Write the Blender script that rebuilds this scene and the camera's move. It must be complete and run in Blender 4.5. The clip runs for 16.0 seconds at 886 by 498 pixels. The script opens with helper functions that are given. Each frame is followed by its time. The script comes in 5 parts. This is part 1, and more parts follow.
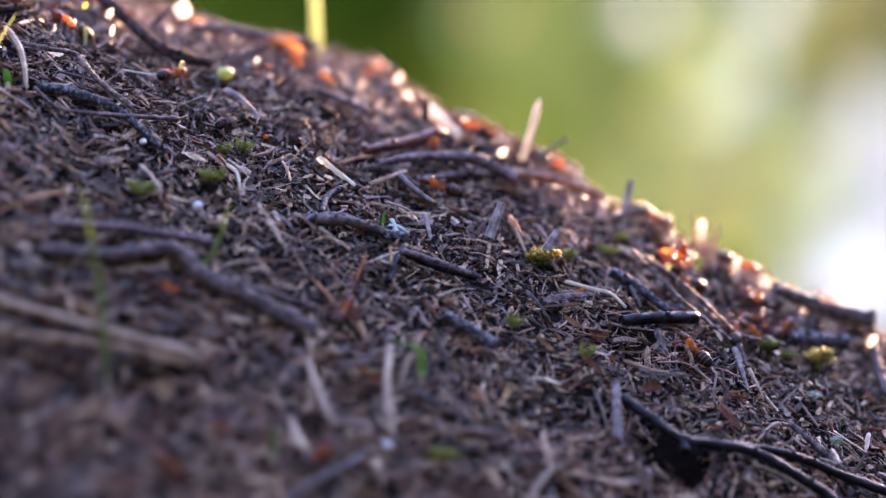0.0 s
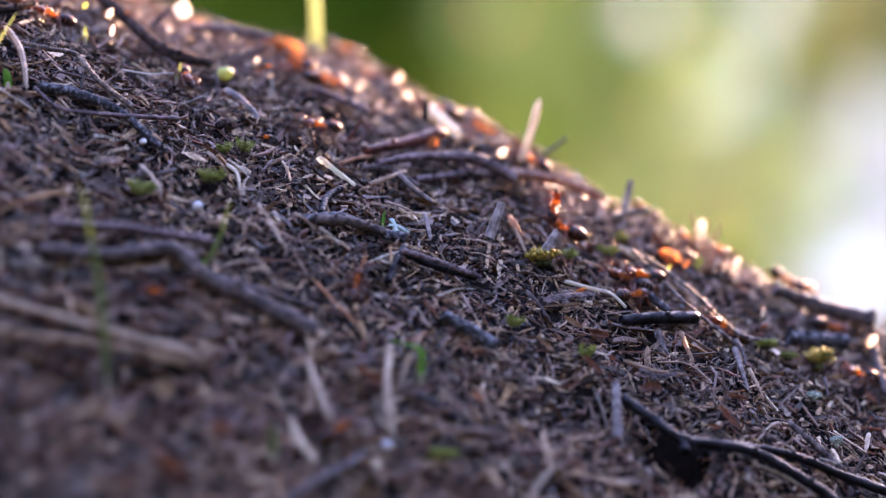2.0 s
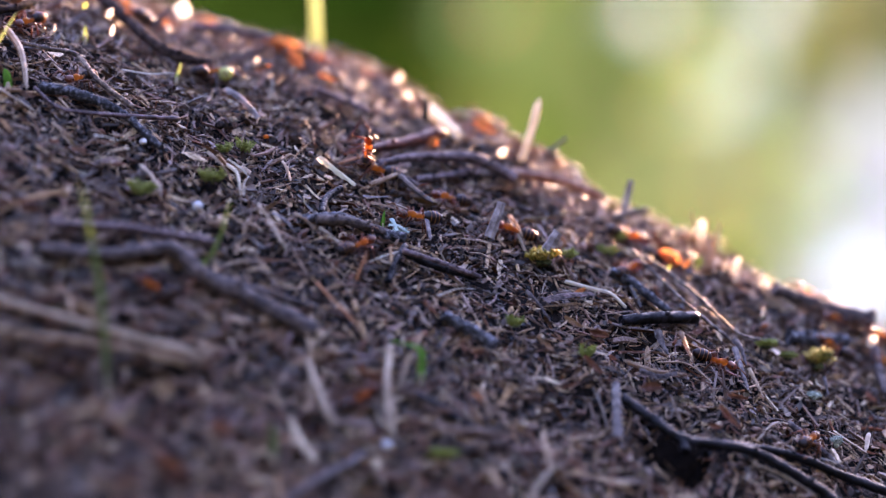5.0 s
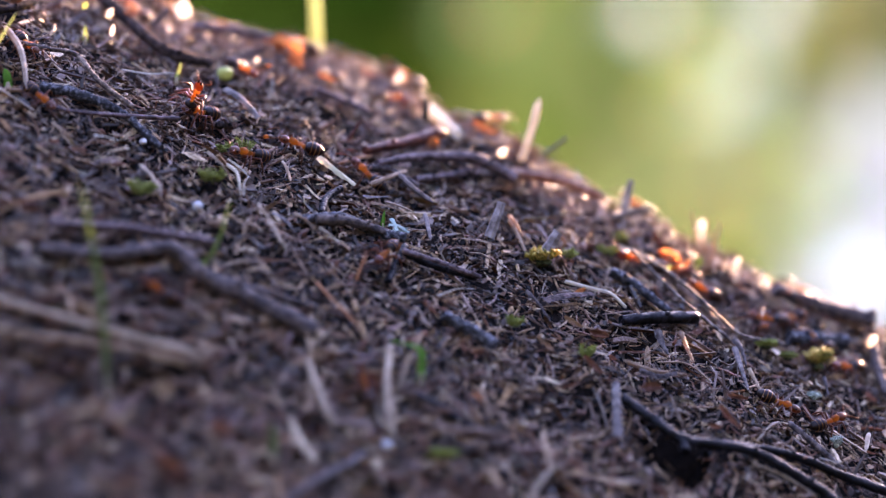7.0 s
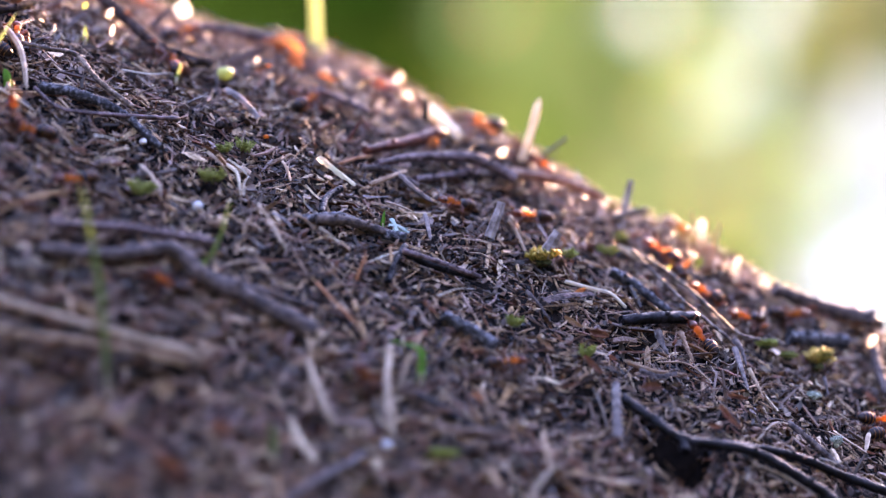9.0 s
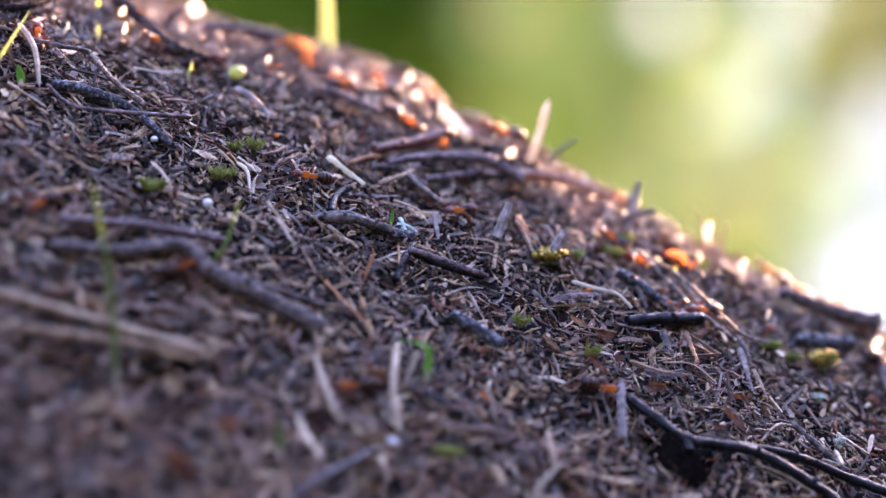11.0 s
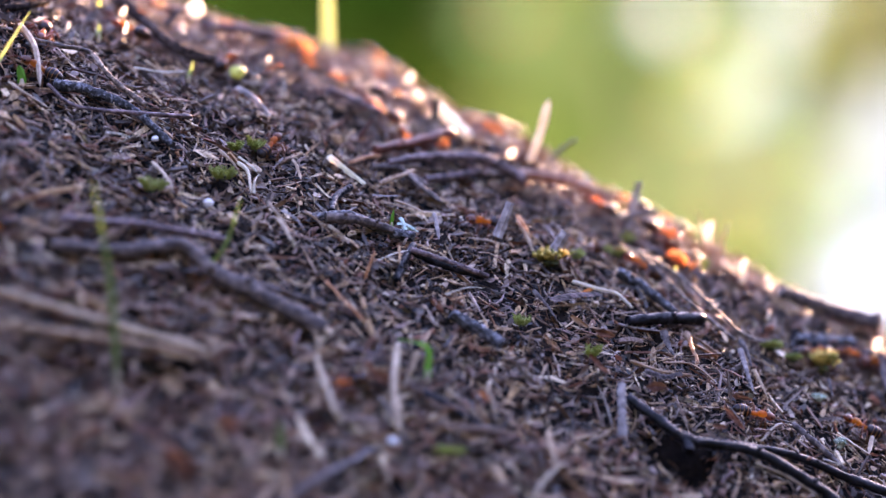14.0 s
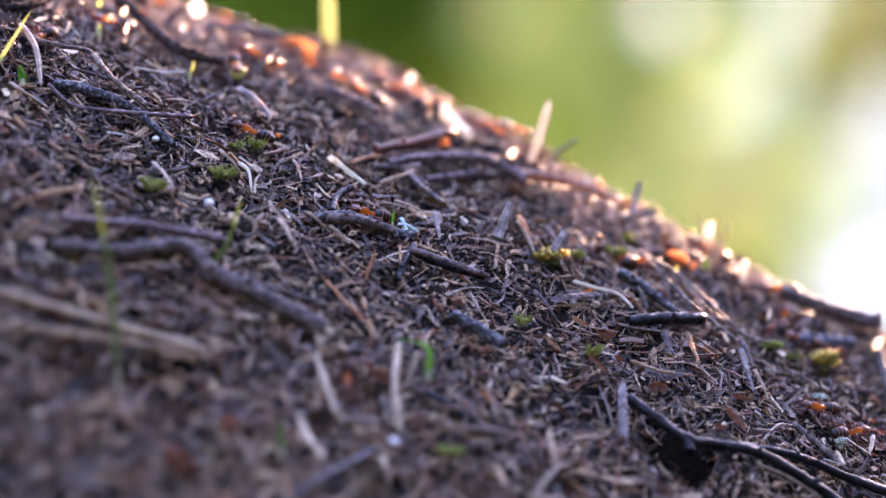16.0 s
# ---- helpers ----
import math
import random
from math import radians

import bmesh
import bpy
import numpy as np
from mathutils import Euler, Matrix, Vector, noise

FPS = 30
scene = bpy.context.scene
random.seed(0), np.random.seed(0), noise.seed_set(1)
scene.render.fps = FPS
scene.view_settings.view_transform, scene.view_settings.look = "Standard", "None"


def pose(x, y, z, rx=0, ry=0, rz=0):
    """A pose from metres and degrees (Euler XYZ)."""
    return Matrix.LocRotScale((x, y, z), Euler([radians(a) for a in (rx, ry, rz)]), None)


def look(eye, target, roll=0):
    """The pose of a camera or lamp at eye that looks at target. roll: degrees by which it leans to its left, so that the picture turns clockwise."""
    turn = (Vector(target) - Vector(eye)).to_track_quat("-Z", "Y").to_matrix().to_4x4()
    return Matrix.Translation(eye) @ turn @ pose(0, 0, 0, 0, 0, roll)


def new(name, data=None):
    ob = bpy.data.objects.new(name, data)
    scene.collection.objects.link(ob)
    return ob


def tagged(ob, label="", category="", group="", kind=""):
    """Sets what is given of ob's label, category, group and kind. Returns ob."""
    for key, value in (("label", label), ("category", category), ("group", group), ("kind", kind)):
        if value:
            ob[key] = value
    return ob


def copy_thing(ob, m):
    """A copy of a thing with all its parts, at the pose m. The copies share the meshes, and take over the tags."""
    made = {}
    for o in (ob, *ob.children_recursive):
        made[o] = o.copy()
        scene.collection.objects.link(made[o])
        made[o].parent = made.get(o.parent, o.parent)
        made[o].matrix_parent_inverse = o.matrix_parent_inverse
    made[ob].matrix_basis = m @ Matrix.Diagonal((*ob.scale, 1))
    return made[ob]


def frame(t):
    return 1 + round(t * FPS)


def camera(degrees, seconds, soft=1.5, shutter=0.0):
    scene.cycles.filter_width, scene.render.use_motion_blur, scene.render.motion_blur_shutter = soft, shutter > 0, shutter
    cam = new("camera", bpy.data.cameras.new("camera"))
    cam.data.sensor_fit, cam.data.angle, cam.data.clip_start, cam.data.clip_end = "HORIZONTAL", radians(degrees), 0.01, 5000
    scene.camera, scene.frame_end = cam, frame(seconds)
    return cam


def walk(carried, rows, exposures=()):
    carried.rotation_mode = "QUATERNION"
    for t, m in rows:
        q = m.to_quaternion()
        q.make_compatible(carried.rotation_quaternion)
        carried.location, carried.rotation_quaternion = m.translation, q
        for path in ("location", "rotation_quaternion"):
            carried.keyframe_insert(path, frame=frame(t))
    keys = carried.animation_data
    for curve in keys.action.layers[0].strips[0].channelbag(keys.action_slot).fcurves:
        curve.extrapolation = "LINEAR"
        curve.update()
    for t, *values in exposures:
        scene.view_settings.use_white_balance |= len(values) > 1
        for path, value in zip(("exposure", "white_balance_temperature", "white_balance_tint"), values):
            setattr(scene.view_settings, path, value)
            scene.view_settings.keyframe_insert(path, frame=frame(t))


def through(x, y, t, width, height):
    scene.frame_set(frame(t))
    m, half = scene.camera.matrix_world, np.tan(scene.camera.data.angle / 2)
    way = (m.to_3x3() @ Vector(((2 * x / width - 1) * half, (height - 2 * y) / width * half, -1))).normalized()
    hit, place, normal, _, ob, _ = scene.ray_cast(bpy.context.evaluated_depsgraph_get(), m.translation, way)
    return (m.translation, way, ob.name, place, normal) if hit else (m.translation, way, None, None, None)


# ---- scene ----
# A wood-ant mound in low back light, seen from a hand's reach; x runs along the crest, y away from the lens, z up.

REACH = 0.354  # metres from the lens to the sharp plane
cam = camera(20, 16.0, soft=1.3)
cam.data.dof.use_dof = True
cam.data.dof.focus_distance = REACH - 0.0085
cam.data.dof.aperture_fstop = 7.0
cam.data.dof.aperture_blades = 0


def camera_rows():
    """The tripod stands still, is nudged once, and then creeps a little."""
    first = pose(0, -REACH, 0, 90, 0, 0)
    nudged = first @ pose(0.0009, -0.0001, 0.0028, 0.0, 0.335, 0.545)
    crept = first @ pose(0.0009, -0.0001, 0.0028, 0.0, 0.352, 0.545)
    return [(0, first), (9.2, first), (10.2, first.lerp(nudged, 0.5)), (11.3, nudged), (13.0, nudged), (16, crept)]


walk(cam, camera_rows(), exposures=[(0, 3.78, 6390, 48), (7.65, 3.78, 6390, 48), (8.6, 4.12, 6390, 48), (16, 4.12, 6390, 48)])

# ---- light ----
SUN_TURN, SUN_RISE = 24.0, 17.0
world = bpy.data.worlds.new("sky")
scene.world = world
world.use_nodes = True
sky = world.node_tree.nodes.new("ShaderNodeTexSky")
sky.sky_type = "NISHITA"
sky.sun_disc = False
sky.sun_elevation = radians(SUN_RISE)
sky.sun_rotation = radians(SUN_TURN)
ground_light = world.node_tree.nodes["Background"]
ground_light.inputs["Strength"].default_value = 0.15
world.node_tree.links.new(sky.outputs[0], ground_light.inputs["Color"])

sun_data = bpy.data.lights.new("sun", "SUN")
sun_data.energy, sun_data.angle, sun_data.color = 2.0, radians(0.6), (1.0, 0.66, 0.3)
sun = new("sun", sun_data)
sun_way = Vector((math.sin(radians(SUN_TURN)) * math.cos(radians(SUN_RISE)), math.cos(radians(SUN_TURN)) * math.cos(radians(SUN_RISE)), math.sin(radians(SUN_RISE))))
sun.matrix_world = look(tuple(sun_way * 30), (0, 0, 0))

# ---- mound shape ----
LEAN = math.tan(radians(25.2))  # fall of the crest towards +x
COS_LEAN = math.cos(radians(25.2))
FLOOR = -0.42  # the forest floor
PIT = (0.0306, -0.0232)  # a burrow mouth under a twig
SHADE_DIPS = [(-0.0347, -0.0445, 0.006), (-0.0474, -0.0478, 0.005), (0.0260, -0.0100, 0.003)]  # dips carved in to make shade between the straws and under a twig
LATTICE = np.random.RandomState(5).rand(64, 64) * 2 - 1


def wavy(x, y, size, shift=0.0):
    """Smooth noise from -1 to 1 with features of that size."""
    u, v = np.asarray(x) / size + 17.3 + shift, np.asarray(y) / size + 9.1 + shift * 0.7
    iu, iv = np.floor(u).astype(int), np.floor(v).astype(int)
    fu, fv = u - iu, v - iv
    fu, fv = fu * fu * (3 - 2 * fu), fv * fv * (3 - 2 * fv)
    g = lambda a, b: LATTICE[(iu + a) % 64, (iv + b) % 64]
    return (g(0, 0) * (1 - fu) + g(1, 0) * fu) * (1 - fv) + (g(0, 1) * (1 - fu) + g(1, 1) * fu) * fv


def bare_height(x, y):
    """The mound without its small bumps."""
    x, y = np.asarray(x, float), np.asarray(y, float)
    ease = lambda v: np.clip(v, 0, 1) ** 2 * (3 - 2 * np.clip(v, 0, 1))
    near = np.minimum(y + 0.075, 0)
    back = np.maximum(y - 0.10, 0)
    yc = np.clip(y, -0.075, 0.10)
    flat = ease(-x / 0.042) * ease(y / 0.004)  # the upper side lies flatter
    profile = (0.60 - 0.15 * flat) * yc - (5.1 - 2.2 * flat) * yc * yc + 0.04 * (np.sqrt(yc * yc + 6.4e-5) - 0.008 - yc) + near * 1.5 - back * 0.42
    left = np.minimum(x + 0.16, 0)
    along = -LEAN * np.maximum(x, -0.16) - LEAN * left - left * left * 1.35
    dip = (0.0044 * ease((x - 0.011) / 0.016) + 0.0015 * ease((-0.026 - x) / 0.02) - 0.0002 * np.exp(-(((x + 0.018) / 0.012) ** 2))) * ease(y / 0.035)
    dip = dip + (0.0032 * ease((-0.012 - x) / 0.016) + 0.0026 * np.exp(-(((x - 0.001) / 0.008) ** 2))) * ease((y - 0.022) / 0.026)
    ridge = ((0.0049 - 0.0012 * ease((x - 0.011) / 0.016)) * ease((y - 0.006) / 0.021) - 0.010 * ease((y - 0.027) / 0.03)) * ease((x + 0.004) / 0.014)  # the lower crest stands nearer
    ridge = ridge - 0.0023 * np.exp(-(((x - 0.0145) / 0.0085) ** 2)) * ease((y - 0.016) / 0.011)
    slope = (profile + 0.0036) / COS_LEAN + along - dip + ridge
    bell = FLOOR - 0.06 + 0.81 * np.exp(-((x + 0.16) ** 2 + (y - 0.10) ** 2) / 0.18)  # the whole mound's skirt
    gap = np.clip(0.5 + (bell - slope) / 0.08, 0, 1)
    return bell * (1 - gap) + slope * gap - 0.04 * gap * (1 - gap)


def mound_height(x, y):
    z = bare_height(x, y)
    x, y = np.asarray(x, float), np.asarray(y, float)
    z = z + 0.0010 * wavy(x, y, 0.021) + 0.0008 * wavy(x, y, 0.009, 3.7) + 0.0006 * wavy(x, y, 0.0058, 5.3) + 0.0008 * wavy(x, y, 0.0033, 8.2)
    z = z - 0.02 * np.exp(-(((x - PIT[0]) / 0.0038) ** 2 + ((y - PIT[1]) / 0.0034) ** 2) ** 2)
    for hx, hy, deep in SHADE_DIPS:
        z = z - deep * np.exp(-(((x - hx) / 0.0045) ** 2 + ((y - hy) / 0.003) ** 2))
    return np.maximum(z, FLOOR - 0.05)


def mound_normal(x, y, step=0.0012):
    dx = (mound_height(x + step, y) - mound_height(x - step, y)) / (2 * step)
    dy = (mound_height(x, y + step) - mound_height(x, y - step)) / (2 * step)
    n = np.stack([-dx, -dy, np.ones_like(dx)], -1)
    return n / np.linalg.norm(n, axis=-1, keepdims=True)


# ---- materials ----
def nodes_of(name):
    m = bpy.data.materials.new(name)
    m.use_nodes = True
    t = m.node_tree
    return m, t, t.nodes["Principled BSDF"], t.links


def ramp(t, stops, kind="LINEAR"):
    r = t.nodes.new("ShaderNodeValToRGB")
    r.color_ramp.interpolation = kind
    while len(r.color_ramp.elements) < len(stops):
        r.color_ramp.elements.new(0.5)
    for e, (p, c) in zip(r.color_ramp.elements, stops):
        e.position, e.color = p, (*c, 1)
    return r


def grain(t, scale, detail=4, rough=0.6, stretch=None):
    c = t.nodes.new("ShaderNodeTexCoord")
    n = t.nodes.new("ShaderNodeTexNoise")
    n.inputs["Scale"].default_value, n.inputs["Detail"].default_value, n.inputs["Roughness"].default_value = scale, detail, rough
    source = c.outputs["Object"]
    if stretch:
        mp = t.nodes.new("ShaderNodeMapping")
        mp.inputs["Scale"].default_value = stretch
        t.links.new(source, mp.inputs["Vector"])
        source = mp.outputs[0]
    t.links.new(source, n.inputs["Vector"])
    return n


def blend(t, mode, fac, a, b):
    m = t.nodes.new("ShaderNodeMix")
    m.data_type, m.blend_type = "RGBA", mode
    m.inputs["Factor"].default_value = fac
    t.links.new(a, m.inputs["A"])
    t.links.new(b, m.inputs["B"])
    return m.outputs["Result"]


def bumpy(t, b, source, strength, distance):
    bump = t.nodes.new("ShaderNodeBump")
    bump.inputs["Strength"].default_value, bump.inputs["Distance"].default_value = strength, distance
    t.links.new(source, bump.inputs["Height"])
    t.links.new(bump.outputs[0], b.inputs["Normal"])


def surface(name, stops, size=900, rough=0.7, spread=None, stretch=None, relief=0.00015, glow_through=0.0, through_tint=(0.8, 0.35, 0.1), gloss=0.3):
    """Grainy stuff: colours over fine noise, or over each piece's own random number (spread: 'object' or 'island')."""
    m, t, b, l = nodes_of(name)
    n = grain(t, size, stretch=stretch)
    if spread:
        pick = t.nodes.new("ShaderNodeObjectInfo" if spread == "object" else "ShaderNodeNewGeometry")
        r = ramp(t, stops)
        l.new(pick.outputs["Random" if spread == "object" else "Random Per Island"], r.inputs[0])
        shade = ramp(t, [(0.34, (0.22, 0.21, 0.21)), (0.66, (1.5, 1.44, 1.38))])
        l.new(n.outputs[0], shade.inputs[0])
        colour = blend(t, "MULTIPLY", 1.0, r.outputs[0], shade.outputs[0])
        worn = t.nodes.new("ShaderNodeMapRange")
        worn.inputs["From Min"].default_value, worn.inputs["From Max"].default_value = 0.3, 0.7
        worn.inputs["To Min"].default_value, worn.inputs["To Max"].default_value = max(0.1, rough - 0.14), min(1.0, rough + 0.25)
        l.new(n.outputs[0], worn.inputs["Value"])
        many = t.nodes.new("ShaderNodeMath")  # each piece has a gloss of its own
        many.operation = "MULTIPLY"
        many.inputs[1].default_value = 37.0
        l.new(pick.outputs["Random" if spread == "object" else "Random Per Island"], many.inputs[0])
        part_of = t.nodes.new("ShaderNodeMath")
        part_of.operation = "FRACT"
        l.new(many.outputs[0], part_of.inputs[0])
        sheen = t.nodes.new("ShaderNodeMapRange")
        sheen.inputs["To Min"].default_value, sheen.inputs["To Max"].default_value = 0.0, gloss * 2.2
        l.new(part_of.outputs[0], sheen.inputs["Value"])
        l.new(sheen.outputs[0], b.inputs["Specular IOR Level"])
        l.new(worn.outputs[0], b.inputs["Roughness"])
    else:
        r = ramp(t, stops)
        l.new(n.outputs[0], r.inputs[0])
        blotch = grain(t, size * 0.17, 2)
        shade = ramp(t, [(0.3, (0.62, 0.6, 0.6)), (0.7, (1.15, 1.12, 1.1))])
        l.new(blotch.outputs[0], shade.inputs[0])
        colour = blend(t, "MULTIPLY", 1.0, r.outputs[0], shade.outputs[0])
    l.new(colour, b.inputs["Base Color"])
    b.inputs["Roughness"].default_value = rough
    b.inputs["Specular IOR Level"].default_value = gloss
    bumpy(t, b, n.outputs[0], 0.6, relief)
    if glow_through:
        thin = t.nodes.new("ShaderNodeBsdfTranslucent")
        tint = t.nodes.new("ShaderNodeRGB")
        tint.outputs[0].default_value = (*through_tint, 1)
        l.new(tint.outputs[0], thin.inputs["Color"])
        mix = t.nodes.new("ShaderNodeMixShader")
        mix.inputs[0].default_value = glow_through
        l.new(b.outputs[0], mix.inputs[1])
        l.new(thin.outputs[0], mix.inputs[2])
        l.new(mix.outputs[0], t.nodes["Material Output"].inputs["Surface"])
    return m


LITTER_TONES = [(0.0, (0.00321, 0.002, 0.00186)), (0.3, (0.00856, 0.006, 0.00465)), (0.4, (0.0522, 0.0305, 0.0205)), (0.48, (0.111, 0.061, 0.0352)), (0.55, (0.221, 0.159, 0.139)), (0.62, (0.17, 0.0561, 0.0318)),
                (0.68, (0.111, 0.0903, 0.0375)), (0.75, (0.261, 0.201, 0.181)), (0.82, (0.444, 0.293, 0.165)), (0.9, (0.339, 0.195, 0.102)), (0.95, (0.535, 0.39, 0.242)), (1.0, (0.685, 0.54, 0.372))]
# Soil kept near black: the shade of the gaps is in its colour.
SHADE_SOIL = surface("dark litter soil", [(0.3, (0.003, 0.002, 0.002)), (0.55, (0.009, 0.006, 0.005)), (0.8, (0.03, 0.02, 0.015))], 500, 0.95, relief=0.0008, gloss=0.1)
LITTER = surface("needle litter", LITTER_TONES, 2400, 0.52, "island", relief=0.0001, glow_through=0.14, through_tint=(0.8, 0.37, 0.13), gloss=0.4)
LITTER_PIECE = surface("litter piece", LITTER_TONES, 2400, 0.52, "object", relief=0.0001, glow_through=0.14, through_tint=(0.8, 0.37, 0.13), gloss=0.4)
TAN_LITTER = surface("tan needle litter", [(0.0, (0.06, 0.024, 0.016)), (0.3, (0.17, 0.066, 0.042)), (0.55, (0.28, 0.165, 0.105)), (0.75, (0.16, 0.115, 0.13)), (1.0, (0.46, 0.31, 0.21))], 2400, 0.55, "island", relief=0.0001, glow_through=0.14, through_tint=(0.8, 0.37, 0.13), gloss=0.3)
FOREST = surface("forest floor", [(0.3, (0.03, 0.028, 0.015)), (0.5, (0.05, 0.06, 0.02)), (0.75, (0.10, 0.09, 0.05))], 6, 0.9, relief=0.02)
# Crumbs are near black too, painting shade in between the pieces.
SHADE_CRUMB = surface("soil crumb", [(0.0, (0.003, 0.002, 0.002)), (0.6, (0.011, 0.008, 0.007)), (1.0, (0.06, 0.042, 0.032))], 1500, 0.6, "island", relief=0.0001)
# dark green-brown for the unseen ring that holds off low sky light
LIGHT_BLOCK = surface("dark forest edge", [(0.3, (0.015, 0.025, 0.01)), (0.5, (0.04, 0.06, 0.02)), (0.75, (0.08, 0.09, 0.045))], 3, 0.9, relief=0.1)


# ---- structure ----
def mesh_from(name, verts, faces, material, smooth=False):
    """A mesh from arrays: verts (n, 3), faces (m, 4) or (m, 3)."""
    me = bpy.data.meshes.new(name)
    verts, faces = np.asarray(verts, np.float32), np.asarray(faces, np.int32)
    m, k = faces.shape
    me.vertices.add(len(verts))
    me.vertices.foreach_set("co", verts.ravel())
    me.loops.add(m * k)
    me.loops.foreach_set("vertex_index", faces.ravel())
    me.polygons.add(m)
    me.polygons.foreach_set("loop_start", np.arange(0, m * k, k, dtype=np.int32))
    me.polygons.foreach_set("use_smooth", np.full(m, smooth))
    me.materials.append(material)
    me.update(calc_edges=True)
    me.validate()
    return me


def spaced(fine_from, fine_to, step, low, high, grow=1.18):
    mid = list(np.arange(fine_from, fine_to + step / 2, step))
    d, v = step, fine_from
    head, tail = [], []
    while v > low:
        d *= grow
        v -= d
        head.append(max(v, low))
    d, v = step, fine_to
    while v < high:
        d *= grow
        v += d
        tail.append(min(v, high))
    return np.array(head[::-1] + mid + tail)


def build_mound():
    xs = spaced(-0.10, 0.105, 0.0009, -0.95, 1.35)
    ys = spaced(-0.10, 0.09, 0.0009, -0.62, 1.15)
    gx, gy = np.meshgrid(xs, ys)
    v = np.stack([gx, gy, mound_height(gx, gy)], -1).reshape(-1, 3)
    w = len(xs)
    i = (np.arange(len(ys) - 1)[:, None] * w + np.arange(w - 1)[None, :]).ravel()
    f = np.stack([i, i + 1, i + w + 1, i + w], -1)
    ob = new("ground_mound", mesh_from("ground_mound", v, f, SHADE_SOIL, True))
    return tagged(ob, "steep ant mound of dark needle litter and shade-darkened soil", "ant mound", kind="structure")


def build_ground():
    """The forest floor, one sheet to the horizon, with a gentle swell."""
    r = np.concatenate([[0.0], np.geomspace(0.3, 900, 46)])
    a = np.linspace(0, 2 * np.pi, 65)[:-1]
    v = [(0, 0, FLOOR)]
    for q in r[1:]:
        for w in a:
            x, y = q * math.cos(w), q * math.sin(w)
            v.append((x, y, FLOOR + 0.012 * float(wavy(x, y, 0.4)) * min(1, q / 1.5) - 0.0))
    f = []
    n = len(a)
    for k in range(n):
        f.append((0, 1 + k, 1 + (k + 1) % n, 0))
    quads = []
    for j in range(len(r) - 2):
        for k in range(n):
            p = 1 + j * n
            quads.append((p + k, p + n + k, p + n + (k + 1) % n, p + (k + 1) % n))
    ob = new("ground", mesh_from("ground", v, quads, FOREST, True))
    return tagged(ob, "mossy brown forest floor around the mound", "ground", kind="structure")


def backdrop_material():
    """Painted glow: sunlit far foliage, sky gaps and a bright open side, in soft patches."""
    m, t, b, l = nodes_of("far foliage and sky")
    c = t.nodes.new("ShaderNodeTexCoord")
    ragged = grain(t, 4.0, 4)
    leafy = t.nodes.new("ShaderNodeMix")
    leafy.data_type, leafy.blend_type = "RGBA", "LINEAR_LIGHT"
    leafy.clamp_result = False
    leafy.inputs["Factor"].default_value = 0.3
    l.new(c.outputs["Object"], leafy.inputs["A"])
    l.new(ragged.outputs["Color"], leafy.inputs["B"])
    base = grain(t, 0.9, 3)
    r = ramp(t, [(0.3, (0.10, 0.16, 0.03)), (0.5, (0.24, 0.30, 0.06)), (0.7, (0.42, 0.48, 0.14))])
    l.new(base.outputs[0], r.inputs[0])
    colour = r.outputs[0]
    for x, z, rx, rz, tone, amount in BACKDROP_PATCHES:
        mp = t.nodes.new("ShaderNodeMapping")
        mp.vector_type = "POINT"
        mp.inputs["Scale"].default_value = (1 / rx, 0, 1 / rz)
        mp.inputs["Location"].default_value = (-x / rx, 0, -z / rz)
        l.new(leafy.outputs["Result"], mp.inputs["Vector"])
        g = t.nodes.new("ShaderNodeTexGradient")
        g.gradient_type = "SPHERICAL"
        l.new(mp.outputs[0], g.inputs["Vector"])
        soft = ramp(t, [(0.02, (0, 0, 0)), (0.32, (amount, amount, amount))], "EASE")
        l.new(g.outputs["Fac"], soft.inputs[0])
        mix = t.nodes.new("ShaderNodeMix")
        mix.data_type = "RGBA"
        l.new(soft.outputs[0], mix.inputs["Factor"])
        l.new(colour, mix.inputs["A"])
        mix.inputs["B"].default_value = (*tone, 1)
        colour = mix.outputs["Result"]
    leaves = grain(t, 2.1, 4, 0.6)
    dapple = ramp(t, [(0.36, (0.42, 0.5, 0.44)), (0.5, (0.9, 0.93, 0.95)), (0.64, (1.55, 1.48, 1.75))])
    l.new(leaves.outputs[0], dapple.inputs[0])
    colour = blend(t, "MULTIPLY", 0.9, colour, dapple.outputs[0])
    gaps = t.nodes.new("ShaderNodeTexVoronoi")  # small glowing dots painted as gaps of sky between far leaves
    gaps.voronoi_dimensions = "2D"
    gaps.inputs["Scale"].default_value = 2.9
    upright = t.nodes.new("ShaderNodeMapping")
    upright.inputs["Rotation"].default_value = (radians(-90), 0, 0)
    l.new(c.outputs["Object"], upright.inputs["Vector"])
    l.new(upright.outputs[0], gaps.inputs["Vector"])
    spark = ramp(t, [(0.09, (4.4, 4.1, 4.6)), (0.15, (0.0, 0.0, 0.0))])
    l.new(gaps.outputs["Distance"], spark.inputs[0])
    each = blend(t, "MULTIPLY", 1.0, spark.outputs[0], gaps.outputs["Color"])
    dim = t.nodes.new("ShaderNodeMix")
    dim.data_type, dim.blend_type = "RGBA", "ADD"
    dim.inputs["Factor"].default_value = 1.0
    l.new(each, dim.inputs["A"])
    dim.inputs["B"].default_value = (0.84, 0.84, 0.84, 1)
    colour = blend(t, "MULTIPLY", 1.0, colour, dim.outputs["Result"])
    # the plane glows by itself; its light is painted, not cast on it
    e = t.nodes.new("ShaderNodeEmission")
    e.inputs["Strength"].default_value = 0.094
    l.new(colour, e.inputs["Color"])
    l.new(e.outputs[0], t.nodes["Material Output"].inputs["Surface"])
    return m


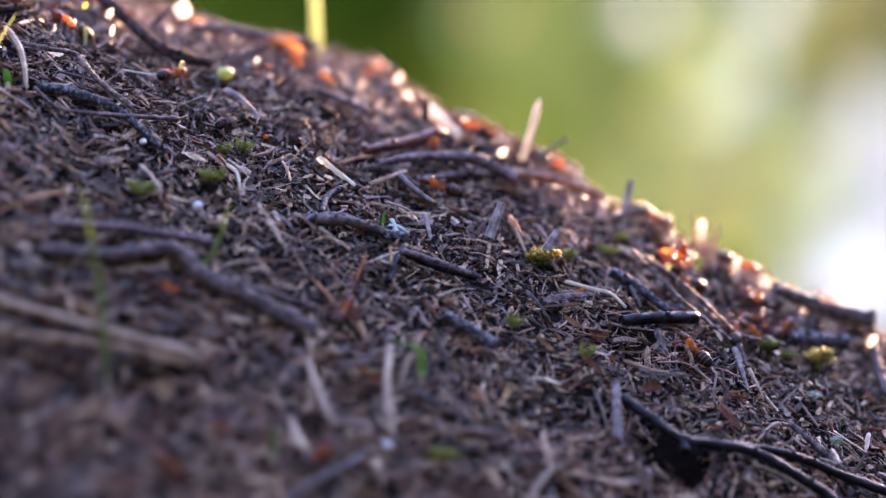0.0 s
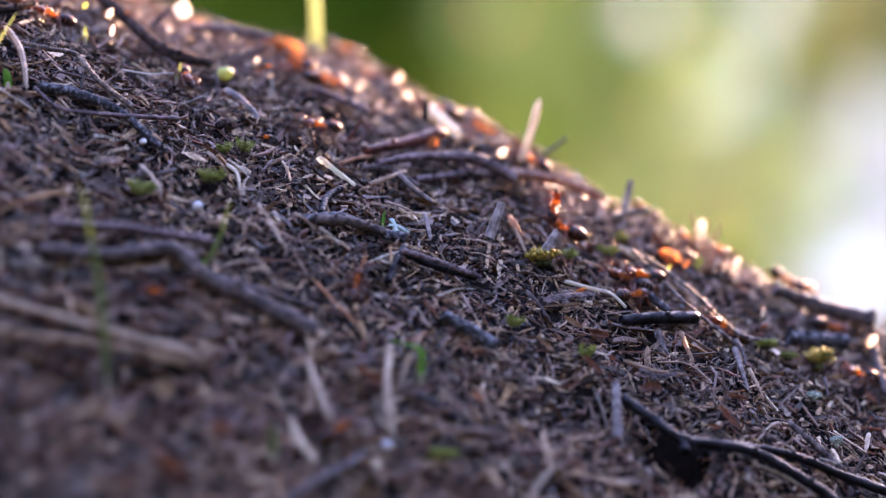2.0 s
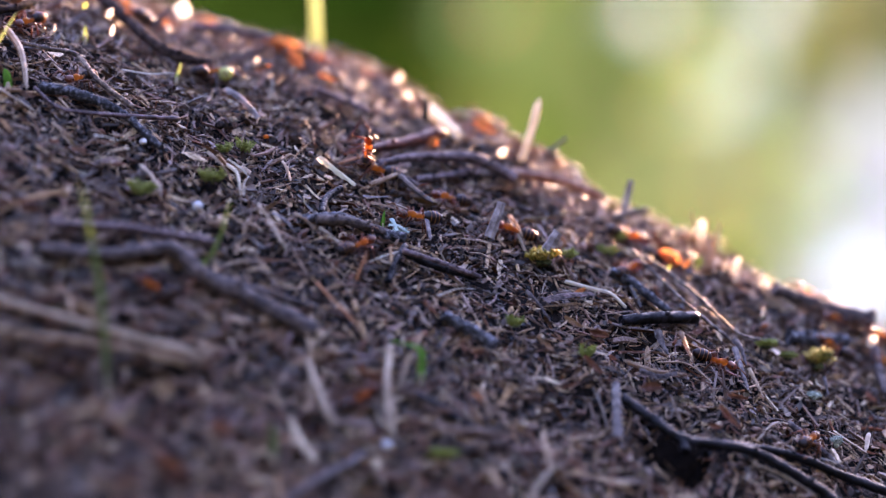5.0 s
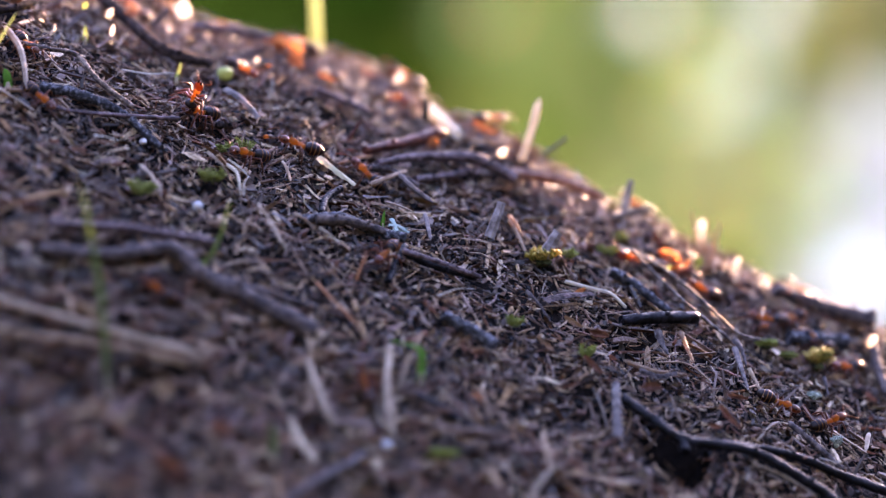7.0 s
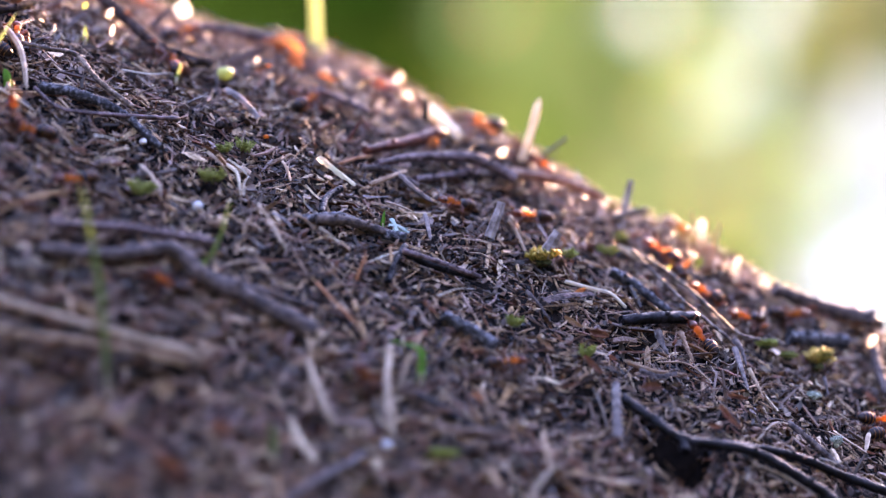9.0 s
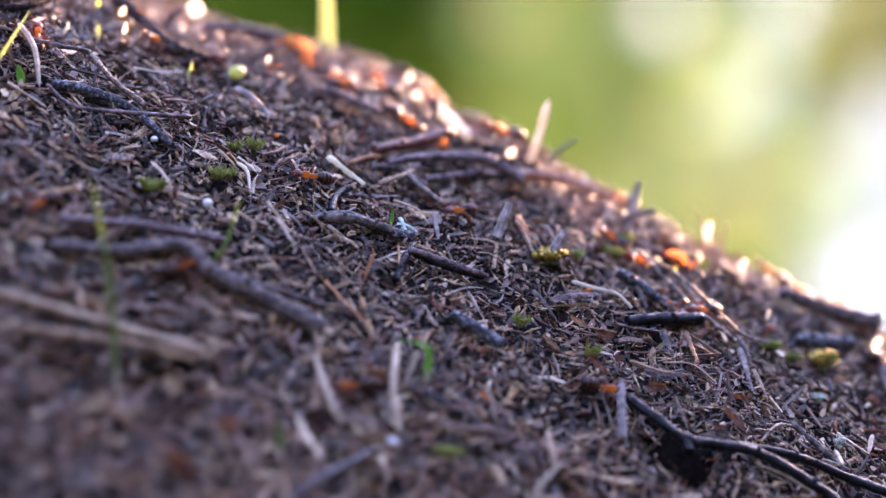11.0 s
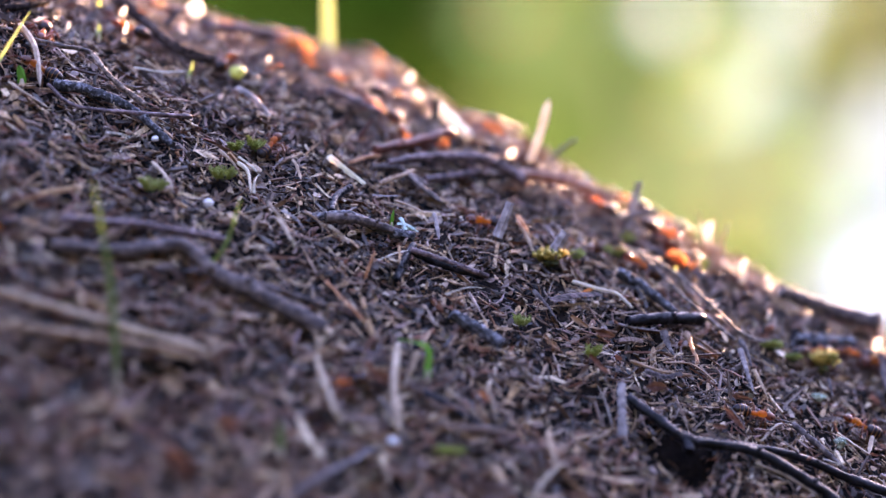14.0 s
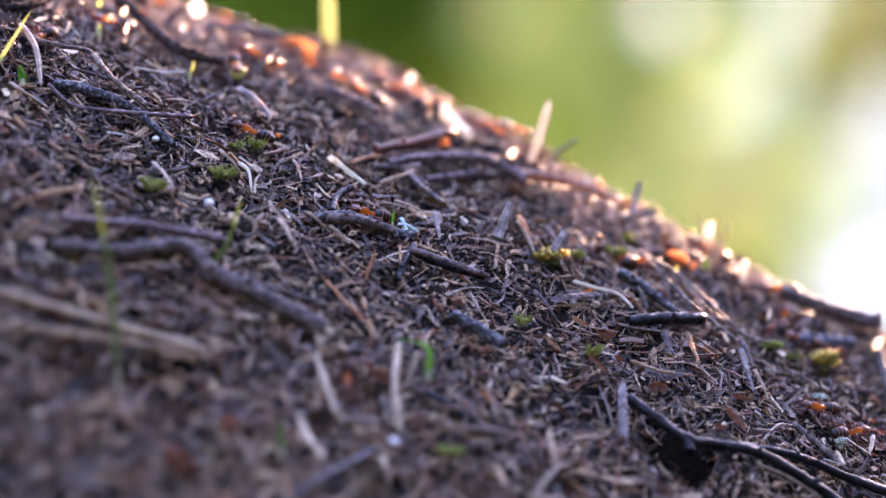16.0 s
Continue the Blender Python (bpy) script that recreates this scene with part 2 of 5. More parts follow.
# painted light: x, z, half width, half height in metres on the backdrop, colour, amount
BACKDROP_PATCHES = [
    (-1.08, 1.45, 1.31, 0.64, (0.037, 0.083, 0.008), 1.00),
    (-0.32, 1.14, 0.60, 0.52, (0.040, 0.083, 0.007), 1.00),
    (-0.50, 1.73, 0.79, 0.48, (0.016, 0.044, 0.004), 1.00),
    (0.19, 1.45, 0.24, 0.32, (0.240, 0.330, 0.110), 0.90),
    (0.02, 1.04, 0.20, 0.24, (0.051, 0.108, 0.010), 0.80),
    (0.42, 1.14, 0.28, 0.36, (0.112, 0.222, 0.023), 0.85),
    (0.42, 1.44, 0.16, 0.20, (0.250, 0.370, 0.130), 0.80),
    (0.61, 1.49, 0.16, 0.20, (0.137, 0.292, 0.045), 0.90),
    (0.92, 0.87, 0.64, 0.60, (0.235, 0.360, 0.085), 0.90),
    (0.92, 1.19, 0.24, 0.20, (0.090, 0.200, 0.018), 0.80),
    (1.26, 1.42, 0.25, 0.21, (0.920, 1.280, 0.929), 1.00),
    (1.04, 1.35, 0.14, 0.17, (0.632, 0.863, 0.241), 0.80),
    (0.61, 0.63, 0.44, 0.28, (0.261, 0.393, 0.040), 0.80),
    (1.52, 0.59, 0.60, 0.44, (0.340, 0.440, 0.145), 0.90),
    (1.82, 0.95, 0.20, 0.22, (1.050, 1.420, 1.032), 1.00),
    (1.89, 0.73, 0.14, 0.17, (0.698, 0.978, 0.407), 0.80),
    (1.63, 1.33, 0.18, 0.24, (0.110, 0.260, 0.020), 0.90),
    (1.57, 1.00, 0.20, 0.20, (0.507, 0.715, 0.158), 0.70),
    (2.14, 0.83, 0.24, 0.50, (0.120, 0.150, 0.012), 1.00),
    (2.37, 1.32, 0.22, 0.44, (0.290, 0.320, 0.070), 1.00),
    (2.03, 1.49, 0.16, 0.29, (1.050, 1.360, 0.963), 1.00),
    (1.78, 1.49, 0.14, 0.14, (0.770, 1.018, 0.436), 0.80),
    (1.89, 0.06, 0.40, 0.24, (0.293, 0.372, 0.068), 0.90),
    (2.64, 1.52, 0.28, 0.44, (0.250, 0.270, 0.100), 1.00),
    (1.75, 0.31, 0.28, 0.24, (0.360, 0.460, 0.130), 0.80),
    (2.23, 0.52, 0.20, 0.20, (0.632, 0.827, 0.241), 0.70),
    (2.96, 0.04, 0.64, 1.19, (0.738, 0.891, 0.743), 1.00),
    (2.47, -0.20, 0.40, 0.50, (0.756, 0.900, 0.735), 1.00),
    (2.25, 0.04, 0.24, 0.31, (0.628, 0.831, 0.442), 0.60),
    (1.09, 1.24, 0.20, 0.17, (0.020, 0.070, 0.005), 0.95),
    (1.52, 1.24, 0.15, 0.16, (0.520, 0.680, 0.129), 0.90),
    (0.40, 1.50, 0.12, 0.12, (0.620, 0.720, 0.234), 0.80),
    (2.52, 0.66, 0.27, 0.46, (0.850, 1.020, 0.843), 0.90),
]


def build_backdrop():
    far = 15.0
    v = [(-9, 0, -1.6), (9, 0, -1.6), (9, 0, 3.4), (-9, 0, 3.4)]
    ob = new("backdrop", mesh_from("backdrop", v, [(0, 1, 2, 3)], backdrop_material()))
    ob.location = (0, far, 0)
    return tagged(ob, "glowing plane painted with distant sunlit green foliage and bright sky gaps", "backdrop", kind="structure")


def build_light_block():
    """Unseen ring blocking low sky behind and beside the lens, open towards the light."""
    v, f = [], []
    n = 60
    for i in range(n + 1):
        a = radians(148 + 264 * i / n)
        q = 11 + 1.5 * math.sin(i * 1.3)
        top = 6.3 + 1.1 * math.sin(i * 2.1) + 0.8 * math.sin(i * 0.7)
        for z in (FLOOR - 0.1, 3.0, top):
            v.append((q * math.cos(a), q * math.sin(a), z))
    for i in range(n):
        for k in range(2):
            f.append((i * 3 + k, i * 3 + 3 + k, i * 3 + 4 + k, i * 3 + 1 + k))
    ob = new("backdrop_forest", mesh_from("backdrop_forest", v, f, LIGHT_BLOCK, True))
    return tagged(ob, "unseen dark ring added around the mound to block sky light", "forest", kind="structure")


build_ground()
build_light_block()
MOUND = build_mound()
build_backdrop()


# ---- litter ----
def tube_template(rings, sides, taper=(0.7, 1.0, 0.8), bend=0.12):
    v, f = [], []
    for i in range(rings):
        s = i / (rings - 1)
        w = np.interp(s, np.linspace(0, 1, len(taper)), taper)
        for k in range(sides):
            a = 2 * math.pi * k / sides + 0.4
            v.append((s - 0.5, 0.5 * w * math.cos(a) + bend * math.sin(math.pi * s), 0.5 * w * math.sin(a)))
    for i in range(rings - 1):
        for k in range(sides):
            p, q = i * sides, (i + 1) * sides
            f.append((p + k, p + (k + 1) % sides, q + (k + 1) % sides, q + k))
    f.append(tuple(range(sides))[::-1] if sides == 4 else (0, 1, 2, 2))
    last = (rings - 1) * sides
    f.append((last, last + 1, last + 2, last + 3) if sides == 4 else (last, last + 1, last + 2, last + 2))
    return np.array(v), np.array(f)


def flake_template(curl=0.3, seed=0):
    """A thin curled scale with a torn outline and a crease."""
    rnd = np.random.RandomState(seed + 40)
    n = 8
    angles = np.linspace(0, 2 * np.pi, n + 1)[:-1] + rnd.uniform(-0.25, 0.25, n)
    reach = rnd.uniform(0.28, 0.55, n)
    outline = np.stack([np.cos(angles) * reach * 1.05, np.sin(angles) * reach], -1)
    lift = curl * (outline[:, 0] ** 2 * 2 - 0.15) + curl * 0.8 * np.abs(outline[:, 1]) + rnd.uniform(-0.12, 0.12, n)
    up = [(x, y, z) for (x, y), z in zip(outline, lift)]
    low = [(x * 0.95, y * 0.95, z - 0.14) for x, y, z in up]
    v = up + low
    f = [(0, 1, 2, 3), (0, 3, 4, 7), (4, 5, 6, 7)]
    f += [tuple(8 + k for k in q[::-1]) for q in f[:3]]
    f += [(i, i + 8, (i + 1) % 8 + 8, (i + 1) % 8) for i in range(8)]
    return np.array(v), np.array(f)


def grain_template(seed=0):
    rnd = np.random.RandomState(seed)
    v = np.array([(x, y, z) for x in (-0.5, 0.5) for y in (-0.5, 0.5) for z in (-0.5, 0.5)]) * rnd.uniform(0.55, 1.1, (8, 3))
    f = [(0, 1, 3, 2), (4, 6, 7, 5), (0, 4, 5, 1), (2, 3, 7, 6), (0, 2, 6, 4), (1, 5, 7, 3)]
    return v, np.array(f)


TEMPLATES = {
    "needle": [tube_template(3, 4, (0.6, 1.0, 0.35), b) for b in (0.0, 0.35, -0.6)],
    "stalk": [tube_template(3, 4, (0.9, 1.0, 0.9), b) for b in (0.0, 0.3)],
    "flake": [flake_template(c, s) for s, c in enumerate((0.3, 0.6, 1.0, -0.5, 0.9, -0.9))],
    "fibre": [tube_template(3, 3, (0.5, 1.0, 0.5), b) for b in (0.0, 0.8, -1.3)],
    "grain": [grain_template(s) for s in range(4)],
    "dust": [grain_template(s + 9) for s in range(4)],
    "chip": [flake_template(c, s + 20) for s, c in enumerate((0.2, 0.5, 0.9, -0.5, 1.2, -1.0))],
}
# kind: shortest, longest, thinnest, widest, flatness, height above the soil
SIZES = {"dust": (0.4, 1.3, 0.16, 0.5, 0.6, 2.0), "needle": (2.2, 6.5, 0.26, 0.55, 0.7, 1.8), "stalk": (2.0, 6.0, 0.4, 0.85, 0.8, 1.6),
         "flake": (1.0, 3.2, 0.7, 1.9, 0.35, 1.2), "grain": (0.5, 1.6, 0.5, 1.3, 0.9, 0.4), "chip": (2.4, 6.5, 0.8, 2.0, 0.4, 1.8), "fibre": (0.9, 3.2, 0.12, 0.26, 0.8, 2.0)}


def turns(n, up, rnd, tip):
    """Random frames that lie on the slope, as (n, 3, 3) with columns length, width, height."""
    a = rnd.uniform(0, 2 * np.pi, n)
    h = np.stack([np.cos(a), np.sin(a), np.zeros(n)], -1)
    h -= up * (h * up).sum(-1, keepdims=True)
    h /= np.linalg.norm(h, axis=-1, keepdims=True)
    pitch = rnd.normal(0, tip, n)[:, None]
    length = h * np.cos(pitch) + up * np.sin(pitch)
    side = np.cross(up, length)
    side /= np.linalg.norm(side, axis=-1, keepdims=True)
    top = np.cross(length, side)
    roll = rnd.normal(0, 0.5, n)[:, None]
    return np.stack([length, side * np.cos(roll) + top * np.sin(roll), top * np.cos(roll) - side * np.sin(roll)], -1)


def litter(kind, n, x_range, y_range, seed, big=1.0, tip=0.25):
    rnd = np.random.RandomState(seed)
    x, y = rnd.uniform(*x_range, n), rnd.uniform(*y_range, n)
    clear = ((x - PIT[0]) / 0.0052) ** 2 + ((y - PIT[1]) / 0.0046) ** 2 > 0.8
    clear &= rnd.rand(n) < 0.78 + 0.5 * wavy(x, y, 0.0045, len(kind) * 1.9)
    if x_range == OUTER_X:
        clear &= (np.abs(x) > 0.088) | (y < -0.098) | (y > 0.098)
    x, y = x[clear], y[clear]
    n = len(x)
    up = mound_normal(x, y)
    short, long, thin, wide, flat, lift = SIZES[kind]
    size_l = (short + (long - short) * rnd.rand(n) ** 1.8) * 0.001 * big
    size_w = rnd.uniform(thin, wide, n) * 0.001 * big
    size_t = size_w * flat * rnd.uniform(0.7, 1.2, n)
    m = turns(n, up, rnd, tip)
    where = np.stack([x, y, mound_height(x, y)], -1) + up * (rnd.rand(n) ** 1.5 * lift * 0.001 * big)[:, None]
    all_v, all_f, base = [], [], 0
    pick = rnd.randint(0, len(TEMPLATES[kind]), n)
    for k, (tv, tf) in enumerate(TEMPLATES[kind]):
        s = np.where(pick == k)[0]
        if len(s) == 0:
            continue
        local = tv[None] * np.stack([size_l[s], size_w[s], size_t[s]], -1)[:, None, :]
        v = np.einsum("nij,nkj->nki", m[s], local) + where[s][:, None, :]
        all_v.append(v.reshape(-1, 3))
        all_f.append((tf[None] + (base + np.arange(len(s)) * len(tv))[:, None, None]).reshape(-1, 4))
        base += len(s) * len(tv)
    return np.concatenate(all_v), np.concatenate(all_f)


def build_litter(name, sets, label, material=LITTER):
    vs, fs, base = [], [], 0
    for s in sets:
        v, f = litter(*s)
        vs.append(v)
        fs.append(f + base)
        base += len(v)
    ob = new(name, mesh_from(name, np.concatenate(vs), np.concatenate(fs), material))
    return tagged(ob, label, "litter", kind="stuff")


OUTER_X, OUTER_Y = (-0.75, 0.5), (-0.42, 0.72)
SHARP_X, SHARP_Y = (-0.085, 0.09), (-0.03, 0.095)
NEAR_X, NEAR_Y = (-0.085, 0.085), (-0.095, -0.03)
build_litter("needle_litter", [("needle", 17000, SHARP_X, SHARP_Y, 1, 0.72, 0.24), ("needle", 9500, NEAR_X, NEAR_Y, 2, 0.95, 0.22), ("needle", 1500, SHARP_X, SHARP_Y, 21, 1.2, 0.2), ("needle", 400, NEAR_X, NEAR_Y, 22, 1.8, 0.18)],
             "brown and straw-coloured needle fragments strewn over the mound")
build_litter("stalk_litter", [("stalk", 6000, SHARP_X, SHARP_Y, 3, 0.7, 0.22), ("stalk", 3000, NEAR_X, NEAR_Y, 4, 1.0, 0.22), ("stalk", 420, SHARP_X, SHARP_Y, 23, 1.15, 0.2), ("stalk", 220, NEAR_X, NEAR_Y, 25, 1.5, 0.18)],
             "short grey-brown stalk bits strewn over the mound")
build_litter("scale_litter", [("flake", 19000, SHARP_X, SHARP_Y, 5, 0.68, 0.3), ("flake", 9000, NEAR_X, NEAR_Y, 6, 0.68, 0.35)], "curled bark scales and bud husks over the mound")
build_litter("fibre_litter", [("fibre", 12000, SHARP_X, SHARP_Y, 9, 1.0, 0.26), ("fibre", 3000, NEAR_X, NEAR_Y, 10, 1.2, 0.3)], "fine plant fibres and splinters over the mound")
build_litter("tan_needle_litter", [("needle", 6500, NEAR_X, NEAR_Y, 41, 1.1, 0.24), ("needle", 3400, SHARP_X, SHARP_Y, 42, 0.8, 0.22)], "tan and reddish needles scattered among darker ones", TAN_LITTER)
build_litter("bark_chips", [("chip", 2600, SHARP_X, SHARP_Y, 11, 0.72, 0.28), ("chip", 900, NEAR_X, NEAR_Y, 13, 0.9, 0.3)], "torn bark chips and broad husks lying over the needles")
build_litter("soil_crumbs", [("grain", 15000, SHARP_X, SHARP_Y, 7, 0.75), ("grain", 5000, NEAR_X, NEAR_Y, 8)], "soil crumbs and resin grains darkened as shade between the needles", SHADE_CRUMB)
build_litter("litter_dust", [("dust", 20000, SHARP_X, SHARP_Y, 71, 1.0, 0.5), ("dust", 6000, NEAR_X, NEAR_Y, 72, 1.2, 0.5)], "fine brown crumbs and dust lying on the needles")
build_litter("outer_litter", [("needle", 9000, OUTER_X, OUTER_Y, 31, 3.4, 0.25), ("stalk", 4000, OUTER_X, OUTER_Y, 32, 3.4, 0.25), ("flake", 7000, OUTER_X, OUTER_Y, 33, 3.2, 0.3)],
             "coarse brown needles and twig bits over the mound's flanks")


# ---- materials of the single things ----
def wood(name, dark, mid, light, rough=0.6, size=700, stretch=None, relief=0.0002, through=0.0, tint=(0.8, 0.4, 0.15), gloss=0.3):
    return surface(name, [(0.36, dark), (0.5, mid), (0.66, light)], size, rough, None, stretch, relief, through, tint, gloss)


PALE_BARK = wood("pale twig bark", (0.03, 0.022, 0.02), (0.115, 0.083, 0.07), (0.34, 0.27, 0.22), 0.7, 1100, relief=0.0004)
GREY_BARK = wood("grey twig bark", (0.022, 0.016, 0.017), (0.062, 0.046, 0.045), (0.16, 0.12, 0.11), 0.75, 1100, relief=0.0005)
DARK_BARK = wood("dark twig bark", (0.002, 0.002, 0.003), (0.005, 0.005, 0.007), (0.016, 0.014, 0.02), 0.3, 1100, relief=0.0004, gloss=0.12)
RED_BARK = wood("reddish twig bark", (0.035, 0.011, 0.008), (0.1, 0.03, 0.02), (0.19, 0.068, 0.046), 0.5, 1000, relief=0.0002, gloss=0.2)
STRIP_BARK = wood("torn reddish bark", (0.05, 0.026, 0.02), (0.2, 0.115, 0.085), (0.42, 0.28, 0.2), 0.6, 1000, relief=0.0003, through=0.12, tint=(0.9, 0.5, 0.3))
LICHEN_BARK = wood("lichen-crusted bark", (0.007, 0.007, 0.009), (0.022, 0.022, 0.028), (0.2, 0.205, 0.24), 0.7, 1500, relief=0.0006)
GREY_WOOD = wood("weathered grey wood", (0.05, 0.038, 0.037), (0.105, 0.083, 0.08), (0.19, 0.155, 0.145), 0.65)
PALE_GREY = wood("pale weathered wood", (0.13, 0.11, 0.11), (0.26, 0.22, 0.215), (0.42, 0.37, 0.35), 0.6)
TAN_WOOD = wood("tan wood", (0.12, 0.072, 0.043), (0.25, 0.162, 0.1), (0.4, 0.29, 0.19), 0.55, through=0.15)
WHITE_WOOD = wood("peeled white wood", (0.5, 0.45, 0.3), (0.68, 0.63, 0.45), (0.82, 0.78, 0.6), 0.55, through=0.45, tint=(1.0, 0.95, 0.82))
ORANGE_WOOD = wood("orange needle skin", (0.24, 0.085, 0.03), (0.42, 0.17, 0.07), (0.55, 0.28, 0.14), 0.45, through=0.2)
STRAW = wood("dry straw", (0.2, 0.145, 0.095), (0.36, 0.27, 0.19), (0.52, 0.42, 0.31), 0.5, through=0.2, tint=(0.8, 0.55, 0.3))
PALE_STRAW = wood("pale straw", (0.36, 0.3, 0.21), (0.55, 0.48, 0.36), (0.72, 0.65, 0.52), 0.45, through=0.3, tint=(0.97, 0.92, 0.8))
GRASS = wood("green grass", (0.1, 0.15, 0.03), (0.17, 0.24, 0.06), (0.28, 0.34, 0.12), 0.4, 500, through=0.4, tint=(0.5, 0.6, 0.22))
SHOOT = wood("fresh green shoot", (0.05, 0.14, 0.012), (0.09, 0.24, 0.025), (0.16, 0.34, 0.05), 0.45, 500, through=0.3, tint=(0.25, 0.7, 0.08))
# Darker copy of the grass, with shade put into the colour.
DARK_GRASS = wood("shaded grass", (0.055, 0.08, 0.02), (0.1, 0.14, 0.045), (0.16, 0.19, 0.075), 0.5, 500, through=0.15, tint=(0.3, 0.5, 0.1))
MOSS = wood("moss", (0.06, 0.08, 0.015), (0.13, 0.16, 0.035), (0.25, 0.27, 0.08), 0.7, 900, through=0.3, tint=(0.5, 0.55, 0.1))
GOLD_TIPS = wood("golden moss tips", (0.25, 0.18, 0.03), (0.42, 0.33, 0.07), (0.6, 0.5, 0.15), 0.5, 900, through=0.4, tint=(0.95, 0.75, 0.2))
PALE_LICHEN = wood("blue-white lichen", (0.3, 0.4, 0.36), (0.46, 0.58, 0.53), (0.62, 0.72, 0.66), 0.7, 900, through=0.15, tint=(0.8, 0.9, 0.85))
LICHEN = wood("pale lichen", (0.22, 0.27, 0.22), (0.36, 0.42, 0.36), (0.5, 0.56, 0.48), 0.8, 900, through=0.2, tint=(0.6, 0.7, 0.4))
ORANGE_LEAF = wood("dry orange leaf", (0.16, 0.05, 0.02), (0.3, 0.1, 0.035), (0.42, 0.18, 0.07), 0.5, 500, through=0.5, tint=(1.0, 0.4, 0.12))
PALE_HUSK = wood("pale husk", (0.4, 0.3, 0.2), (0.58, 0.47, 0.33), (0.74, 0.64, 0.5), 0.4, 500, through=0.6, tint=(0.98, 0.92, 0.78))
GREEN_HUSK = wood("green seed husk", (0.3, 0.32, 0.08), (0.45, 0.48, 0.14), (0.6, 0.62, 0.25), 0.5, 500, through=0.35, tint=(0.8, 0.85, 0.25))
PALE_STONE = wood("pale stone", (0.4, 0.4, 0.42), (0.55, 0.55, 0.57), (0.7, 0.7, 0.7), 0.5)
RESIN = wood("orange resin", (0.5, 0.14, 0.02), (0.62, 0.2, 0.03), (0.7, 0.3, 0.06), 0.25, through=0.5, tint=(1.0, 0.35, 0.03))
BROWN_SCALE = wood("brown bud scale", (0.07, 0.028, 0.018), (0.16, 0.065, 0.04), (0.28, 0.13, 0.085), 0.5, 700, through=0.16, tint=(0.7, 0.3, 0.13))
MATTE_BARK = wood("matte dark bark", (0.008, 0.006, 0.006), (0.018, 0.014, 0.014), (0.045, 0.035, 0.034), 0.95, 1100, relief=0.0006, gloss=0.05)
SPRIG = wood("yellow-green moss sprig", (0.1, 0.13, 0.022), (0.2, 0.24, 0.05), (0.33, 0.35, 0.1), 0.6, 900, through=0.35, tint=(0.55, 0.6, 0.12))
MOSS_BASE = wood("dark moss base", (0.012, 0.014, 0.006), (0.03, 0.036, 0.012), (0.07, 0.08, 0.025), 0.9, 900)
CREST_BARK = wood("matte brown bark", (0.02, 0.014, 0.013), (0.045, 0.032, 0.029), (0.1, 0.072, 0.064), 0.95, 1100, relief=0.0006, gloss=0.05)
PURPLE_BARK = wood("purple-brown bark", (0.03, 0.019, 0.021), (0.09, 0.058, 0.062), (0.2, 0.14, 0.145), 0.65, 1000, relief=0.0004)
CUT_WOOD = wood("fresh cut wood", (0.3, 0.22, 0.15), (0.45, 0.35, 0.25), (0.58, 0.48, 0.36), 0.6)


# ---- makers ----
def part(name, bm, material, parent, label=""):
    """One mesh object from a bmesh, under a thing or a part."""
    me = bpy.data.meshes.new(name)
    bm.to_mesh(me)
    bm.free()
    me.materials.append(material)
    for p in me.polygons:
        p.use_smooth = True
    ob = new(name, me)
    ob.parent = parent
    if label:
        tagged(ob, label)
    return ob


def on_mound(x, y, lift=0.0):
    """A place over the mound from millimetres."""
    x, y = x * 0.001, y * 0.001
    return Vector((x, y, max(float(mound_height(x, y)), float(bare_height(x, y))) + 0.0019 + lift * 0.001))


def smooth_line(points, steps=7):
    p = [points[0] * 2 - points[1], *points, points[-1] * 2 - points[-2]]
    line = []
    for i in range(1, len(p) - 2):
        a, b, c, d = p[i - 1:i + 3]
        for k in range(steps):
            t = k / steps
            line.append(0.5 * (2 * b + (c - a) * t + (2 * a - 5 * b + 4 * c - d) * t * t + (3 * b - 3 * c + d - a) * t ** 3))
    return line + [points[-1]]


def tube(bm, line, radii, sides=10, rough=0.0, flat=1.0, seed=1.0, closed=True):
    """A skin round a line, with an uneven girth."""
    rings = []
    side = None
    for i, p in enumerate(line):
        way = (line[min(i + 1, len(line) - 1)] - line[max(i - 1, 0)]).normalized()
        if side is None:
            side = way.orthogonal().normalized()
            if abs(way.z) < 0.85:
                side = way.cross(Vector((0, 0, 1))).normalized()
        side = (side - way * side.dot(way)).normalized()
        up = side.cross(way)
        ring = []
        for k in range(sides):
            a = 2 * math.pi * k / sides
            q = radii[i] * (1 + rough * noise.noise(Vector((math.cos(a) * 1.3 + seed, math.sin(a) * 1.3, i * 0.3 + seed * 3))))
            ring.append(bm.verts.new(p + side * (math.cos(a) * q) + up * (math.sin(a) * q * flat)))
        rings.append(ring)
    for a, b in zip(rings, rings[1:]):
        for k in range(sides):
            bm.faces.new((a[k], a[(k + 1) % sides], b[(k + 1) % sides], b[k]))
    if closed:
        bm.faces.new(rings[0][::-1])
        bm.faces.new(rings[-1])
    return rings


SEEDS = iter(range(1, 100000))


def laid_line(points, radius):
    """Points that sink a little into the mound; ones that stand free keep their height."""
    return [on_mound(x, y, lift + (0.45 * radius if lift < 0.2 else 0.0)) for x, y, lift in points]


